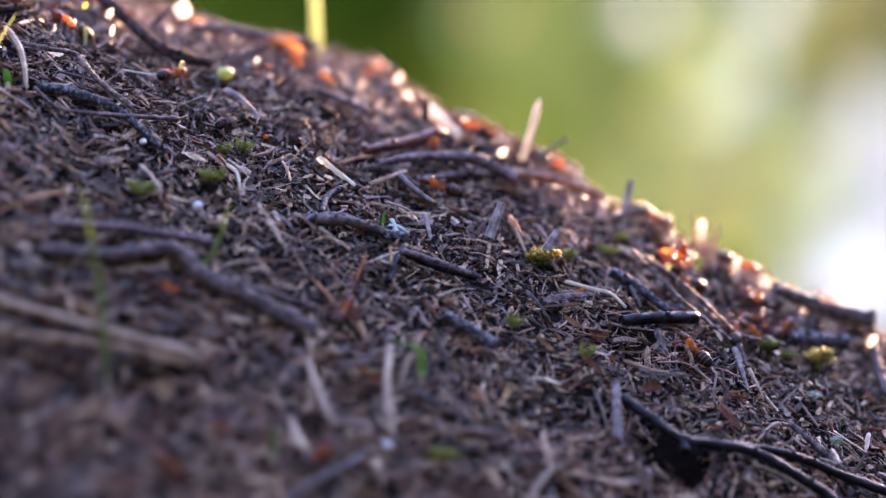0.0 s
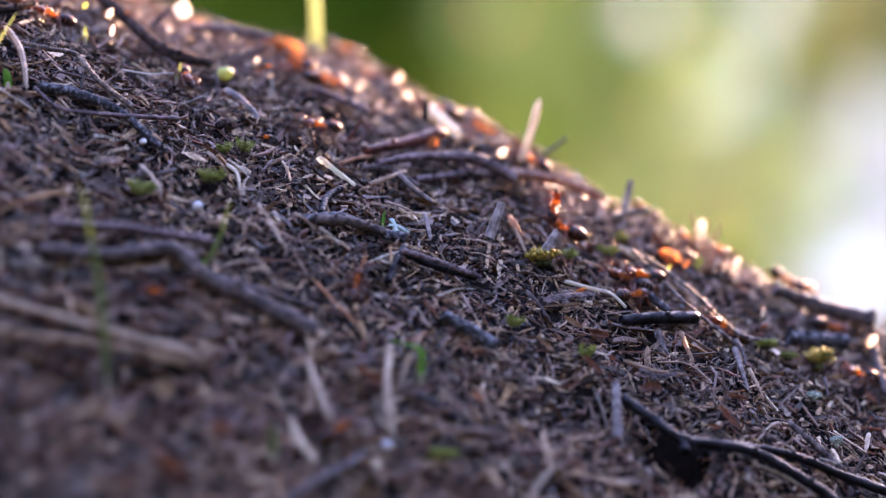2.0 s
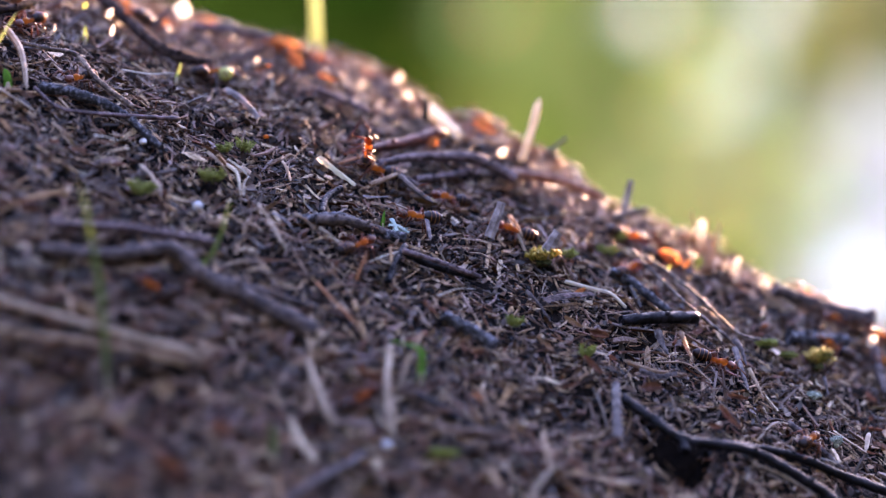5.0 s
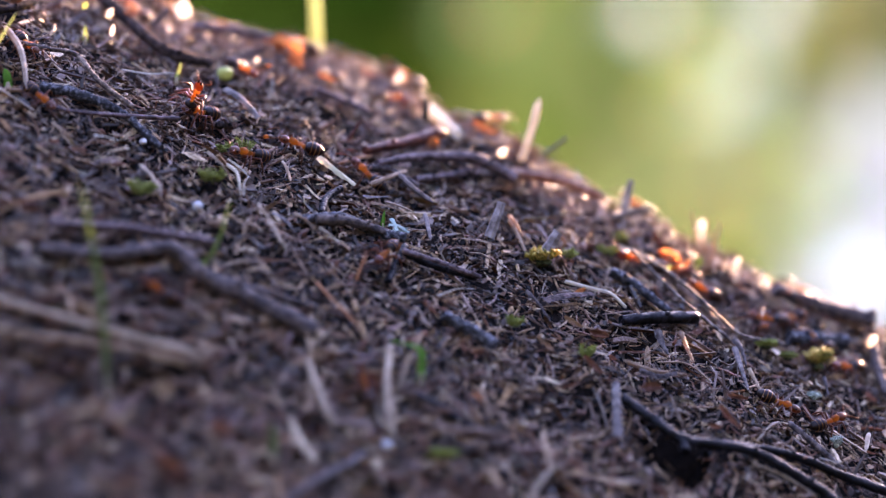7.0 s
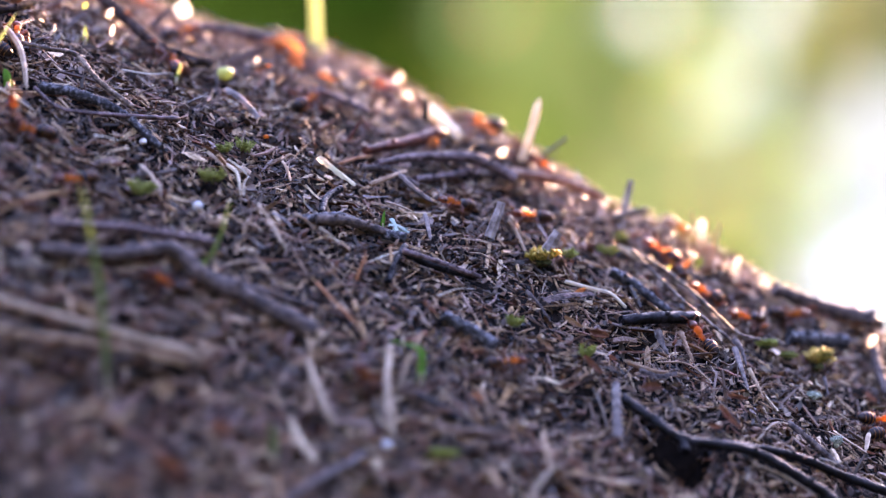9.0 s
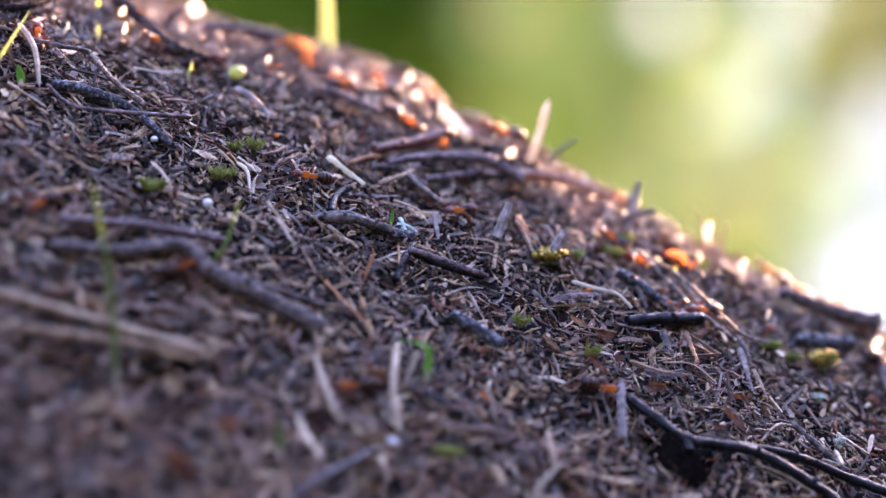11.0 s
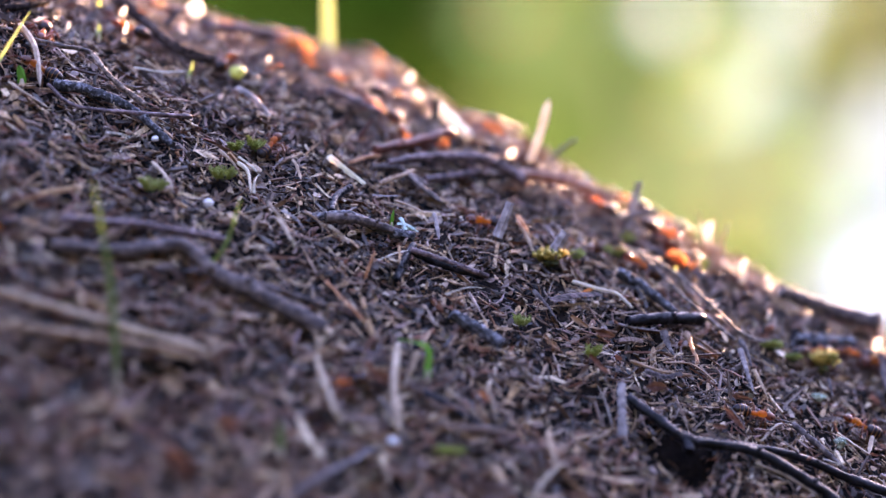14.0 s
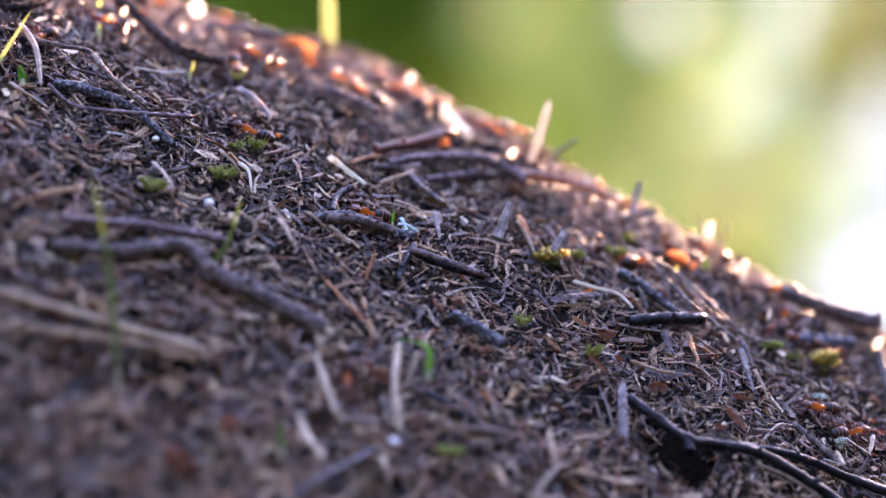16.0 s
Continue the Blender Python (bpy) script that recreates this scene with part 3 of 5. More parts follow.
def twig(name, label, material, points, first, last, knob=False):
    s = next(SEEDS)
    rnd = random.Random(s)
    r0, r1 = first * 0.5, last * 0.5
    line = smooth_line(laid_line(points, max(r0, r1)), 14 if name in ("twig", "bark_strip") else 8)
    base = line[0].copy()
    wander = 0.14 * max(r0, r1) * 0.001 if name == "twig" else 0.00002
    line = [p - base + Vector((noise.noise(Vector((i * 0.45, s, 0))), noise.noise(Vector((i * 0.45, s, 5))), noise.noise(Vector((i * 0.45, s, 9))))) * wander for i, p in enumerate(line)]
    n = len(line)
    flat = 0.42 if name in ("straw", "wood_chip", "husk") and max(p[2] for p in points) < 1 else 1.0
    radii = [(r0 + (r1 - r0) * i / (n - 1)) * 0.001 * rnd.uniform(0.96, 1.04) for i in range(n)]
    if name in ("needle", "husk", "straw"):
        radii[-1] *= 0.25
        radii[-2] *= 0.6
        radii[0] *= 0.5
    bm = bmesh.new()
    tube(bm, line, radii, 12 if name == "twig" else 6, 0.26 if name == "twig" else 0.18, flat, s * 1.7)
    me = bpy.data.meshes.new(name)
    bm.to_mesh(me)
    bm.free()
    me.materials.append(material)
    for p in me.polygons:
        p.use_smooth = len(p.vertices) == 4 and name in ("twig", "stem", "needle")
    ob = tagged(new(name, me), label, name.replace("_", " "))
    ob.location = base
    if name == "twig" and len(points) > 2:
        # bud scars along the bark, and a broken side spur
        for k in range(1 if n < 14 else 2):
            i = rnd.randrange(n // 4, n - 2)
            b2 = bmesh.new()
            out = Vector((rnd.uniform(-1, 1), -0.6, rnd.uniform(0.2, 1))).normalized() * radii[i]
            tube(b2, [line[i] + out * 0.3, line[i] + out * 1.15, line[i] + out * rnd.uniform(1.4, 1.9)], [radii[i] * 0.55, radii[i] * 0.45, radii[i] * 0.2], 7, 0.4, 1.0, s + k)
            part("bud_scar", b2, material, ob)
    if knob:
        end = line[-1] - line[-2]
        b2 = bmesh.new()
        way = end.normalized()
        tube(b2, [line[-1] - way * 0.00005, line[-1] + way * 0.0002], [radii[-1] * 0.88, radii[-1] * 0.7], 10, 0.3, flat, s)
        part("cut_end", b2, CUT_WOOD, ob, "pale broken wood end")
    return ob


def slab(name, label, material, points, first, last):
    """A torn strip of bark, curved across, with ragged edges."""
    s = next(SEEDS)
    rnd = random.Random(s)
    line = smooth_line(laid_line(points, 1.0), 9)
    base = line[0].copy()
    bm = bmesh.new()
    rows = []
    n = len(line)
    for i, p in enumerate(line):
        way = (line[min(i + 1, n - 1)] - line[max(i - 1, 0)]).normalized()
        side = way.cross(Vector((0, -0.4, 1))).normalized()
        up = side.cross(way)
        half = (first + (last - first) * i / (n - 1)) * 0.0005 * rnd.uniform(0.8, 1.15)
        rows.append([bm.verts.new(p - base + side * half * k + up * (0.0006 - min(0.0004, half * 0.5) * k * k + rnd.uniform(0, 0.0001))) for k in (-1, -0.5, 0, 0.5, 1)])
    for a, b in zip(rows, rows[1:]):
        for k in range(4):
            bm.faces.new((a[k], a[k + 1], b[k + 1], b[k]))
    bmesh.ops.solidify(bm, geom=bm.faces[:], thickness=0.00035)
    me = bpy.data.meshes.new(name)
    bm.to_mesh(me)
    bm.free()
    me.materials.append(material)
    ob = tagged(new(name, me), label, name.replace("_", " "))
    ob.location = base
    return ob


def ribbon(bm, line, half, fold, thick, side_hint):
    """A thin folded blade with a middle rib."""
    rows = []
    n = len(line)
    for i, p in enumerate(line):
        way = (line[min(i + 1, n - 1)] - line[max(i - 1, 0)]).normalized()
        side = (side_hint - way * side_hint.dot(way)).normalized()
        up = side.cross(way)
        w = half * (1 - (i / (n - 1)) ** 3 * 0.85)
        rows.append([bm.verts.new(p + side * w * k + up * fold * abs(k)) for k in (-1, -0.5, 0, 0.5, 1)])
    for a, b in zip(rows, rows[1:]):
        for k in range(4):
            bm.faces.new((a[k], a[k + 1], b[k + 1], b[k]))
    bmesh.ops.solidify(bm, geom=bm.faces[:], thickness=thick)


def blade(name, label, material, points, wide):
    line = smooth_line([on_mound(*p) for p in points], 9)
    line[0] = line[0] - Vector((0, 0, 0.0006))
    base = line[0].copy()
    bm = bmesh.new()
    ribbon(bm, [p - base for p in line], wide * 0.0005, wide * 0.00012, 0.00008, Vector((1, 0.35, 0)))
    ob = tagged(new(name), label, "grass")
    ob.location = base
    part("leaf_blade", bm, material, ob)
    b2 = bmesh.new()
    tube(b2, [Vector((0, 0, -0.0006)), Vector((0, 0, 0)), (line[2] - base) * 0.8], [wide * 0.0004, wide * 0.00035, wide * 0.0002], 8)
    part("sheath", b2, STRAW, ob, "pale dry sheath")
    return ob


def leaf(name, label, material, points, wide):
    """A dry curled scale or leaf between two points."""
    s = next(SEEDS)
    rnd = random.Random(s)
    a, b = on_mound(*points[0]), on_mound(*points[1])
    a, b = a + Vector((0, -0.0004, 0.0006)), b + Vector((0, -0.0004, 0.0006))
    base = a.copy()
    way = b - a
    side = way.cross(Vector((0.2, -1, 0.1))).normalized()
    up = side.cross(way.normalized())
    bm = bmesh.new()
    rows = []
    for i in range(9):
        t = i / 8
        w = wide * 0.0005 * (math.sin(math.pi * (0.12 + 0.8 * t)) ** 0.8) * rnd.uniform(0.62, 1.15)
        curl = 0.25 * way.length * (t - 0.5) ** 2 * 2
        rows.append([bm.verts.new(way * t + side * w * k + up * (curl + wide * 0.0003 * k * k + rnd.uniform(-1, 1) * 0.00012)) for k in (-1, -0.6, -0.2, 0.2, 0.6, 1)])
    for p, q in zip(rows, rows[1:]):
        for k in range(5):
            bm.faces.new((p[k], p[k + 1], q[k + 1], q[k]))
    bmesh.ops.solidify(bm, geom=bm.faces[:], thickness=0.0001)
    ob = tagged(new(name), label, "leaf" if "leaf" in name else "husk")
    ob.location = base
    part("scale", bm, material, ob)
    if name in ("husk", "bud_scale"):
        return ob
    b2 = bmesh.new()
    tube(b2, [up * 0.0001 - way * 0.08, way * 0.5 + up * 0.0003, way * 0.9 + up * (0.1 * way.length)], [0.0003, 0.00022, 0.0001], 6)
    part("midrib", b2, material, ob)
    return ob


def moss(name, label, material, points, wide, high, tips=None):
    """A low cushion with many fine pointed shoots."""
    s = next(SEEDS)
    rnd = random.Random(s)
    at = on_mound(*points[0])
    ob = tagged(new(name), label, "moss" if "moss" in name else "lichen")
    ob.location = at
    bm = bmesh.new()
    bmesh.ops.create_icosphere(bm, subdivisions=3, radius=1.0)
    for v in bm.verts:
        q = 1 + 0.35 * noise.noise(v.co * 2.3 + Vector((s, 0, 0)))
        v.co = Vector((v.co.x * wide * 0.0004 * q, v.co.y * wide * 0.00036 * q, v.co.z * high * 0.0003 * q))
    feathery = name == "moss_sprig"
    bmesh.ops.scale(bm, vec=(0.3, 0.3, 0.35) if feathery else (0.85, 0.85, 0.9), verts=bm.verts[:])
    part("cushion", bm, MOSS_BASE if "moss" in name else material, ob)
    shoots = {}
    for k in range(int(5 + wide * 5) if feathery else int(40 + wide * 34)):
        a = rnd.uniform(0, 2 * math.pi)
        r = math.sqrt(rnd.random()) * 1.1 * (0.75 + 0.5 * noise.noise(Vector((math.cos(a) * 1.5, math.sin(a) * 1.5, s))))
        foot = Vector((math.cos(a) * r * wide * 0.0005, math.sin(a) * r * wide * 0.00045, high * 0.0003 * math.sqrt(max(0, 1 - min(r, 1) ** 2))))
        way = Vector((math.cos(a) * r + rnd.uniform(-0.4, 0.4), math.sin(a) * r + rnd.uniform(-0.4, 0.4), rnd.uniform(0.6, 1.3))).normalized()
        length = high * 0.001 * (rnd.uniform(0.9, 1.7) + 0.5 if feathery else rnd.uniform(0.35, 0.75))
        top = tips is not None and rnd.random() < 0.5
        b = shoots.setdefault(top, bmesh.new())
        tube(b, [foot, foot + way * length * 0.6 + Vector((0, 0, 0.0001)), foot + way * length], [0.00007, 0.00012, 0.00004] if not top else [0.00006, 0.00014, 0.0003], 6)
        # side leaflets
        for j in range(14 if feathery else 2):
            w2 = Vector((rnd.uniform(-1, 1), rnd.uniform(-1, 1), rnd.uniform(0, 0.8))).normalized()
            p = foot + way * length * rnd.uniform(0.15 if feathery else 0.3, 0.95)
            tube(b, [p, p + w2 * 0.0003, p + w2 * 0.0006], [0.00004, 0.00009, 0.00002], 4)
    for top, b in shoots.items():
        part("tip_tuft" if top else "shoot_tuft", b, tips if top else material, ob, "golden spore tips" if top else "")
    return ob


def ball(name, label, material, points, wide):
    s = next(SEEDS)
    bm = bmesh.new()
    bmesh.ops.create_icosphere(bm, subdivisions=3, radius=1.0)
    for v in bm.verts:
        q = 1 + 0.22 * noise.noise(v.co * 1.6 + Vector((s * 1.3, 0, 0)))
        v.co = Vector((v.co.x * q, v.co.y * q * 0.85, v.co.z * q * 0.8)) * wide * 0.001
    me = bpy.data.meshes.new(name)
    bm.to_mesh(me)
    bm.free()
    me.materials.append(material)
    for p in me.polygons:
        p.use_smooth = True
    ob = tagged(new(name, me), label, name.replace("_", " "))
    ob.location = on_mound(points[0][0], points[0][1], points[0][2] + wide * 0.55)
    return ob


# ---- things on the mound: points are x, y in plan and height over the surface, in millimetres ----
twig("twig", "thin pale forked twig with bent tip", PALE_BARK, [(-58.4, -9.9, 1.4), (-54.2, -9.1, 2.0), (-50.4, -8.5, 2.4), (-46.9, -11.5, 2.2), (-42.1, -12.9, 1.2)], 0.55, 0.74)
twig("twig", "dark twig crusted with grey lichen", LICHEN_BARK, [(-54.5, -14.6, 0.3), (-49.3, -13.3, 0.6), (-43.6, -13.5, 0.5), (-37.9, -16.3, 0.3)], 1.67, 0.97)
twig("stem", "thin purple-brown stem lying across a twig", PURPLE_BARK, [(-55.1, -15.5, 0.5), (-51.0, -17.3, 0.8), (-43.4, -14.8, 1.6), (-36.1, -9.5, 0.8)], 0.49, 0.66)
twig("straw", "dry tan grass straw bent over", STRAW, [(-60.0, -10.0, 2.7), (-57.4, -12.1, 1.5), (-55.8, -17.1, 1.0)], 1.0, 0.76)
twig("twig", "dark blurred twig near the crest", CREST_BARK, [(-50.6, 18.7, 0.6), (-40.1, 7.2, 0.8), (-33.5, 10.3, 0.4)], 1.83, 1.49)
twig("twig", "short grey twig stub at the crest", GREY_BARK, [(-43.0, 16.2, -0.0), (-40.3, 16.2, 4.1)], 0.81, 0.64)
twig("twig", "reddish-brown snapped twig with peeled end", RED_BARK, [(-11.2, 3.6, 0.8), (-5.2, 9.7, 1.5), (-0.1, 14.9, 2.0)], 1.21, 2.01, knob=True)
twig("twig", "bent purple-grey twig along the crest", PURPLE_BARK, [(-9.3, 1.7, 0.8), (-4.0, 6.4, 1.6), (1.3, 10.2, 2.0), (5.4, 10.9, 2.0), (10.5, 11.8, 1.5)], 1.12, 1.76)
twig("bark_strip", "long sunlit strip of reddish bark", STRIP_BARK, [(9.8, 12.6, 1.5), (16.7, 15.0, 1.9), (23.6, 17.0, 3.4)], 1.9, 1.2)
twig("straw", "pale upright broken straw on the crest", PALE_STRAW, [(11.5, 17.3, -0.0), (13.0, 17.3, 5.5), (14.3, 17.3, 11.2)], 1.35, 1.05)
twig("twig", "thin grey twig tip against the light", GREY_WOOD, [(14.0, 20.1, -0.0), (16.0, 20.1, 3.5), (18.5, 20.1, 7.1)], 0.6, 0.5)
twig("twig", "small forked grey twig standing on the crest", PALE_GREY, [(26.2, 17.0, 0.3), (27.2, 17.0, 5.3), (27.8, 17.0, 8.0)], 1.1, 0.85)
twig("twig", "small grey twig lying on the crest", GREY_WOOD, [(25.1, 16.5, 1.6), (27.6, 16.5, 3.5), (30.2, 16.5, 5.2)], 0.95, 0.9)
twig("wood_chip", "sunlit white peeled wood chip", WHITE_WOOD, [(-2.2, 26.7, 1.0), (0.1, 23.2, 0.0), (2.4, 18.4, 0.0)], 1.68, 1.51)
twig("twig", "dark broken stub beside a wood chip", DARK_BARK, [(-2.7, 21.3, -0.0), (-2.5, 21.3, 3.4)], 1.16, 0.98)
leaf("dry_leaf", "curled orange dry leaf lit from behind", ORANGE_LEAF, [(-26.5, 24.2, 1.0), (-22.1, 28.5, 0.0)], 2.7)
leaf("dry_leaf", "crumpled brown-orange leaf scrap below another leaf", BROWN_SCALE, [(-23.2, 18.8, 2.3), (-21.0, 18.8, 0.0)], 2.16)
blade("grass_blade", "broad yellow-green grass blade", GRASS, [(-19.7, 36.1, -0.0), (-19.9, 36.1, 6.0), (-20.3, 36.1, 14.0), (-21.0, 36.1, 23.0)], 2.3)
slab("wood_chip", "white splintered wood chip", WHITE_WOOD, [(-17.4, -3.5, 0.6), (-14.8, -4.8, 0.6), (-12.3, -5.6, 0.4)], 1.5, 0.87)
twig("husk", "tan pointed needle husk", TAN_WOOD, [(-10.1, -4.6, 1.2), (-7.5, -1.1, 1.4), (-5.0, 2.7, 1.4)], 0.86, 0.47)
twig("straw", "grey-tan flat straw on dark litter", GREY_WOOD, [(-6.7, 0.9, 1.2), (-3.9, -0.9, 1.2), (-1.3, -2.4, 1.0)], 0.96, 0.64)
twig("twig", "curved dark grey twig bit", DARK_BARK, [(-16.4, -13.9, 0.0), (-16.0, -10.4, 0.0), (-14.1, -6.8, 0.0)], 1.13, 0.98)
twig("twig", "ribbed dark grey twig half buried", LICHEN_BARK, [(-19.2, -17.3, 0.0), (-14.1, -13.7, 0.0), (-9.5, -13.0, 0.0), (-5.2, -11.7, 0.0)], 1.19, 1.5)
twig("wood_chip", "upright grey wood stub with lit rim", PALE_GREY, [(6.4, -4.9, 1.6), (7.4, -4.9, 4.8), (8.2, -4.9, 7.5)], 1.49, 1.33)
twig("twig", "dark brown twig in the litter", DARK_BARK, [(-5.3, -15.1, 0.0), (-1.1, -14.5, 0.0), (4.5, -12.0, 0.0)], 1.28, 0.97)
twig("twig", "short dark twig bit", DARK_BARK, [(-7.2, -20.4, 0.0), (-6.4, -17.3, 0.0), (-5.1, -13.5, 0.0)], 1.02, 0.94)
twig("needle", "orange-brown spruce needle among brown needles", ORANGE_WOOD, [(-11.5, -22.2, -0.0), (-10.9, -22.2, 2.1), (-10.1, -22.2, 4.3)], 0.44, 0.34)
twig("needle", "long orange-tan needle in the needle litter", ORANGE_WOOD, [(-16.6, -25.4, 0.0), (-13.9, -26.8, 0.0), (-11.1, -28.3, 0.0)], 0.4, 0.49)
moss("moss_cushion", "small moss cushion with golden tips", MOSS, [(14.1, -2.9, 0.0)], 3.63, 2.21, tips=GOLD_TIPS)
twig("wood_chip", "grey wood stub behind a moss cushion", PALE_GREY, [(14.0, -3.7, 1.4), (15.0, -3.7, 3.6), (16.1, -3.7, 6.0)], 1.73, 1.5)
twig("husk", "curled brown husk with bright edge", TAN_WOOD, [(16.5, 1.7, 0.0), (17.3, 1.7, 1.6), (16.5, 1.7, 1.9)], 0.56, 0.4)
twig("stem", "thin pale bent stem", PALE_STRAW, [(17.0, -4.5, 0.3), (20.9, -4.4, 1.2), (23.3, -4.4, 1.0), (25.4, -5.1, 0.3)], 0.63, 0.47)
twig("twig", "grey ridged twig in the litter", LICHEN_BARK, [(23.7, 2.1, 0.0), (27.3, 1.7, 0.0), (31.9, -0.5, 0.0)], 1.6, 1.2)
twig("twig", "short glossy black-brown twig", DARK_BARK, [(24.6, -7.3, 0.5), (29.9, -4.5, 0.9), (35.6, -1.0, 0.9)], 1.48, 1.87, knob=True)
twig("stem", "long thin reddish stem", PALE_BARK, [(27.1, 7.3, 2.2), (30.3, 4.9, 1.6), (34.0, 1.2, 1.2), (40.3, -1.7, 0.8)], 0.48, 0.48)
twig("stem", "long thin pale stem lying loose", PALE_BARK, [(27.4, 8.8, 2.0), (32.9, 5.9, 2.0), (38.3, 2.0, 1.5), (42.0, 1.1, 1.2), (48.8, 5.2, 0.6)], 0.48, 0.48)
twig("twig", "thick brown twig with sawn end on the crest", GREY_BARK, [(48.9, 17.3, 0.0), (56.1, 20.3, 0.0), (64.3, 21.6, 0.8)], 2.06, 2.59, knob=True)
twig("twig", "dark blue-grey twig beside moss", LICHEN_BARK, [(49.9, 8.4, 0.0), (54.8, 11.6, 0.0), (59.2, 14.5, 0.0)], 2.12, 1.96)
moss("moss_cushion", "yellow-green moss tuft in the sun", MOSS, [(53.6, 4.6, 0.0)], 2.4, 2.9, tips=GOLD_TIPS)
moss("moss_cushion", "low yellow-green moss patch", SPRIG, [(46.1, 3.2, 0.0)], 2.73, 1.12)
moss("moss_cushion", "low dark green moss patch", MOSS, [(49.0, 2.7, 0.0)], 1.76, 0.96)
slab("wood_chip", "flat grey upright wood stub", PALE_GREY, [(22.7, -27.9, 0.8), (22.8, -24.3, 0.8), (23.0, -20.0, 0.8)], 1.34, 1.11)
twig("twig", "long blackish forked twig", DARK_BARK, [(23.7, -21.2, 0.6), (27.3, -22.9, 1.2), (31.7, -24.5, 1.8), (40.8, -22.1, 1.4), (49.8, -21.6, 0.9), (53.4, -22.7, 0.6)], 1.4, 1.62, knob=True)
twig("twig", "blackish side branch of a fallen twig", DARK_BARK, [(38.6, -21.0, 0.0), (46.5, -18.3, 0.0), (54.4, -16.5, 0.0), (62.1, -15.4, 0.0)], 1.17, 1.32)
twig("twig", "short knobbly twig bit over a hole", DARK_BARK, [(31.3, -23.5, 1.5), (31.7, -26.0, 1.5)], 1.61, 1.45)
twig("twig", "grey twig at the mound's edge", GREY_BARK, [(63.5, 17.8, 0.0), (63.4, 11.4, 0.0), (63.7, 5.2, 0.0)], 1.33, 1.51)
twig("twig", "thick grey-purple fallen twig", GREY_BARK, [(-50.6, -38.9, 1.5), (-41.8, -35.6, 1.6), (-35.0, -32.6, 1.6), (-30.6, -32.9, 1.6), (-24.1, -33.0, 1.6), (-16.2, -32.9, 0.8)], 1.76, 2.49, knob=True)
twig("twig", "straight purple-brown twig on dark litter", PURPLE_BARK, [(-49.7, -35.9, 1.3), (-39.4, -31.6, 1.5), (-29.3, -27.1, 1.0)], 1.19, 1.04)
twig("twig", "thin grey twig beside a thicker one", GREY_BARK, [(-31.9, -31.2, 0.0), (-24.3, -30.4, 0.0), (-16.4, -28.9, 0.0)], 0.76, 0.93)
twig("straw", "broad tan dry straw", STRAW, [(-56.2, -47.1, 1.9), (-42.7, -44.8, 1.9), (-29.2, -42.4, 1.9)], 0.97, 1.21)
twig("straw", "broad tan dry straw", TAN_WOOD, [(-55.6, -50.5, 1.9), (-43.1, -46.8, 1.9), (-29.5, -43.0, 1.9)], 1.16, 0.91)
twig("straw", "tan straw splinter among brown needles", TAN_WOOD, [(-32.0, -33.7, 0.0), (-28.7, -34.3, 0.0), (-25.2, -35.1, 0.0)], 0.74, 0.56)
twig("straw", "curved tan straw stalk", STRAW, [(-17.1, -36.2, 0.8), (-15.5, -39.9, 1.2), (-13.4, -42.6, 0.6)], 0.87, 1.19)
twig("straw", "bent tan straw stalk", STRAW, [(-6.8, -30.2, 0.8), (-7.1, -36.2, 1.2), (-6.1, -40.1, 0.6)], 1.09, 1.25)
slab("straw", "short tan straw stalk", STRAW, [(-4.2, -30.0, 0.0), (-5.0, -32.9, 0.0), (-6.0, -35.4, 0.0)], 0.99, 0.24)
slab("straw", "small forked pale straw", STRAW, [(-16.8, -35.1, 0.0), (-15.1, -32.7, 0.0), (-13.3, -30.2, 0.0)], 0.77, 0.18)
slab("straw", "small pale straw prong", STRAW, [(-17.9, -32.2, 0.0), (-17.2, -34.0, 0.0), (-16.7, -36.0, 0.0)], 0.72, 0.24)
blade("grass_blade", "long blurred green grass blade", DARK_GRASS, [(-40.6, -49.3, -0.0), (-41.7, -49.3, 12.5), (-44.0, -49.3, 23.9)], 0.85)
blade("grass_blade", "thin green grass blade", DARK_GRASS, [(-32.7, -32.1, 0.0), (-29.4, -32.1, 4.6), (-27.2, -32.1, 12.1)], 0.75)
blade("grass_blade", "bent bright green grass shoot", SHOOT, [(-2.9, -32.0, 0.5), (-3.0, -32.0, 3.9), (-6.8, -32.0, 3.2)], 0.92)
blade("grass_blade", "tiny green shoot in the needle litter", SHOOT, [(-8.3, -10.2, 0.0), (-8.0, -10.2, 2.1)], 0.53)
blade("grass_blade", "yellow-green grass blade on dark litter", GRASS, [(-62.8, -21.0, 0.0), (-59.8, -21.0, 6.6), (-56.6, -21.0, 13.5)], 0.58)
blade("grass_blade", "short yellow-green shoot among brown needles", GRASS, [(-37.7, 1.3, -0.0), (-37.3, 1.3, 1.1), (-37.1, 1.3, 2.4)], 0.64)
blade("grass_blade", "small blurred green shoot", DARK_GRASS, [(-20.7, -47.7, -0.0), (-20.8, -47.7, 1.9), (-20.9, -47.7, 3.6)], 1.2)
blade("grass_blade", "short green blade at the crest", GRASS, [(-50.5, 0.5, -0.0), (-50.5, 0.5, 1.7)], 0.72)
moss("moss_sprig", "pale green moss sprig", SPRIG, [(-39.7, -24.4, 0.0)], 2.5, 0.99)
moss("moss_sprig", "green moss sprig in the litter", SPRIG, [(-30.9, -17.6, 0.0)], 2.71, 0.88)
moss("moss_sprig", "tiny green moss sprig", SPRIG, [(-27.3, -8.5, 0.0)], 1.39, 0.93)
moss("moss_sprig", "tiny green moss sprig", SPRIG, [(-29.8, -10.4, 0.0)], 1.23, 0.6)
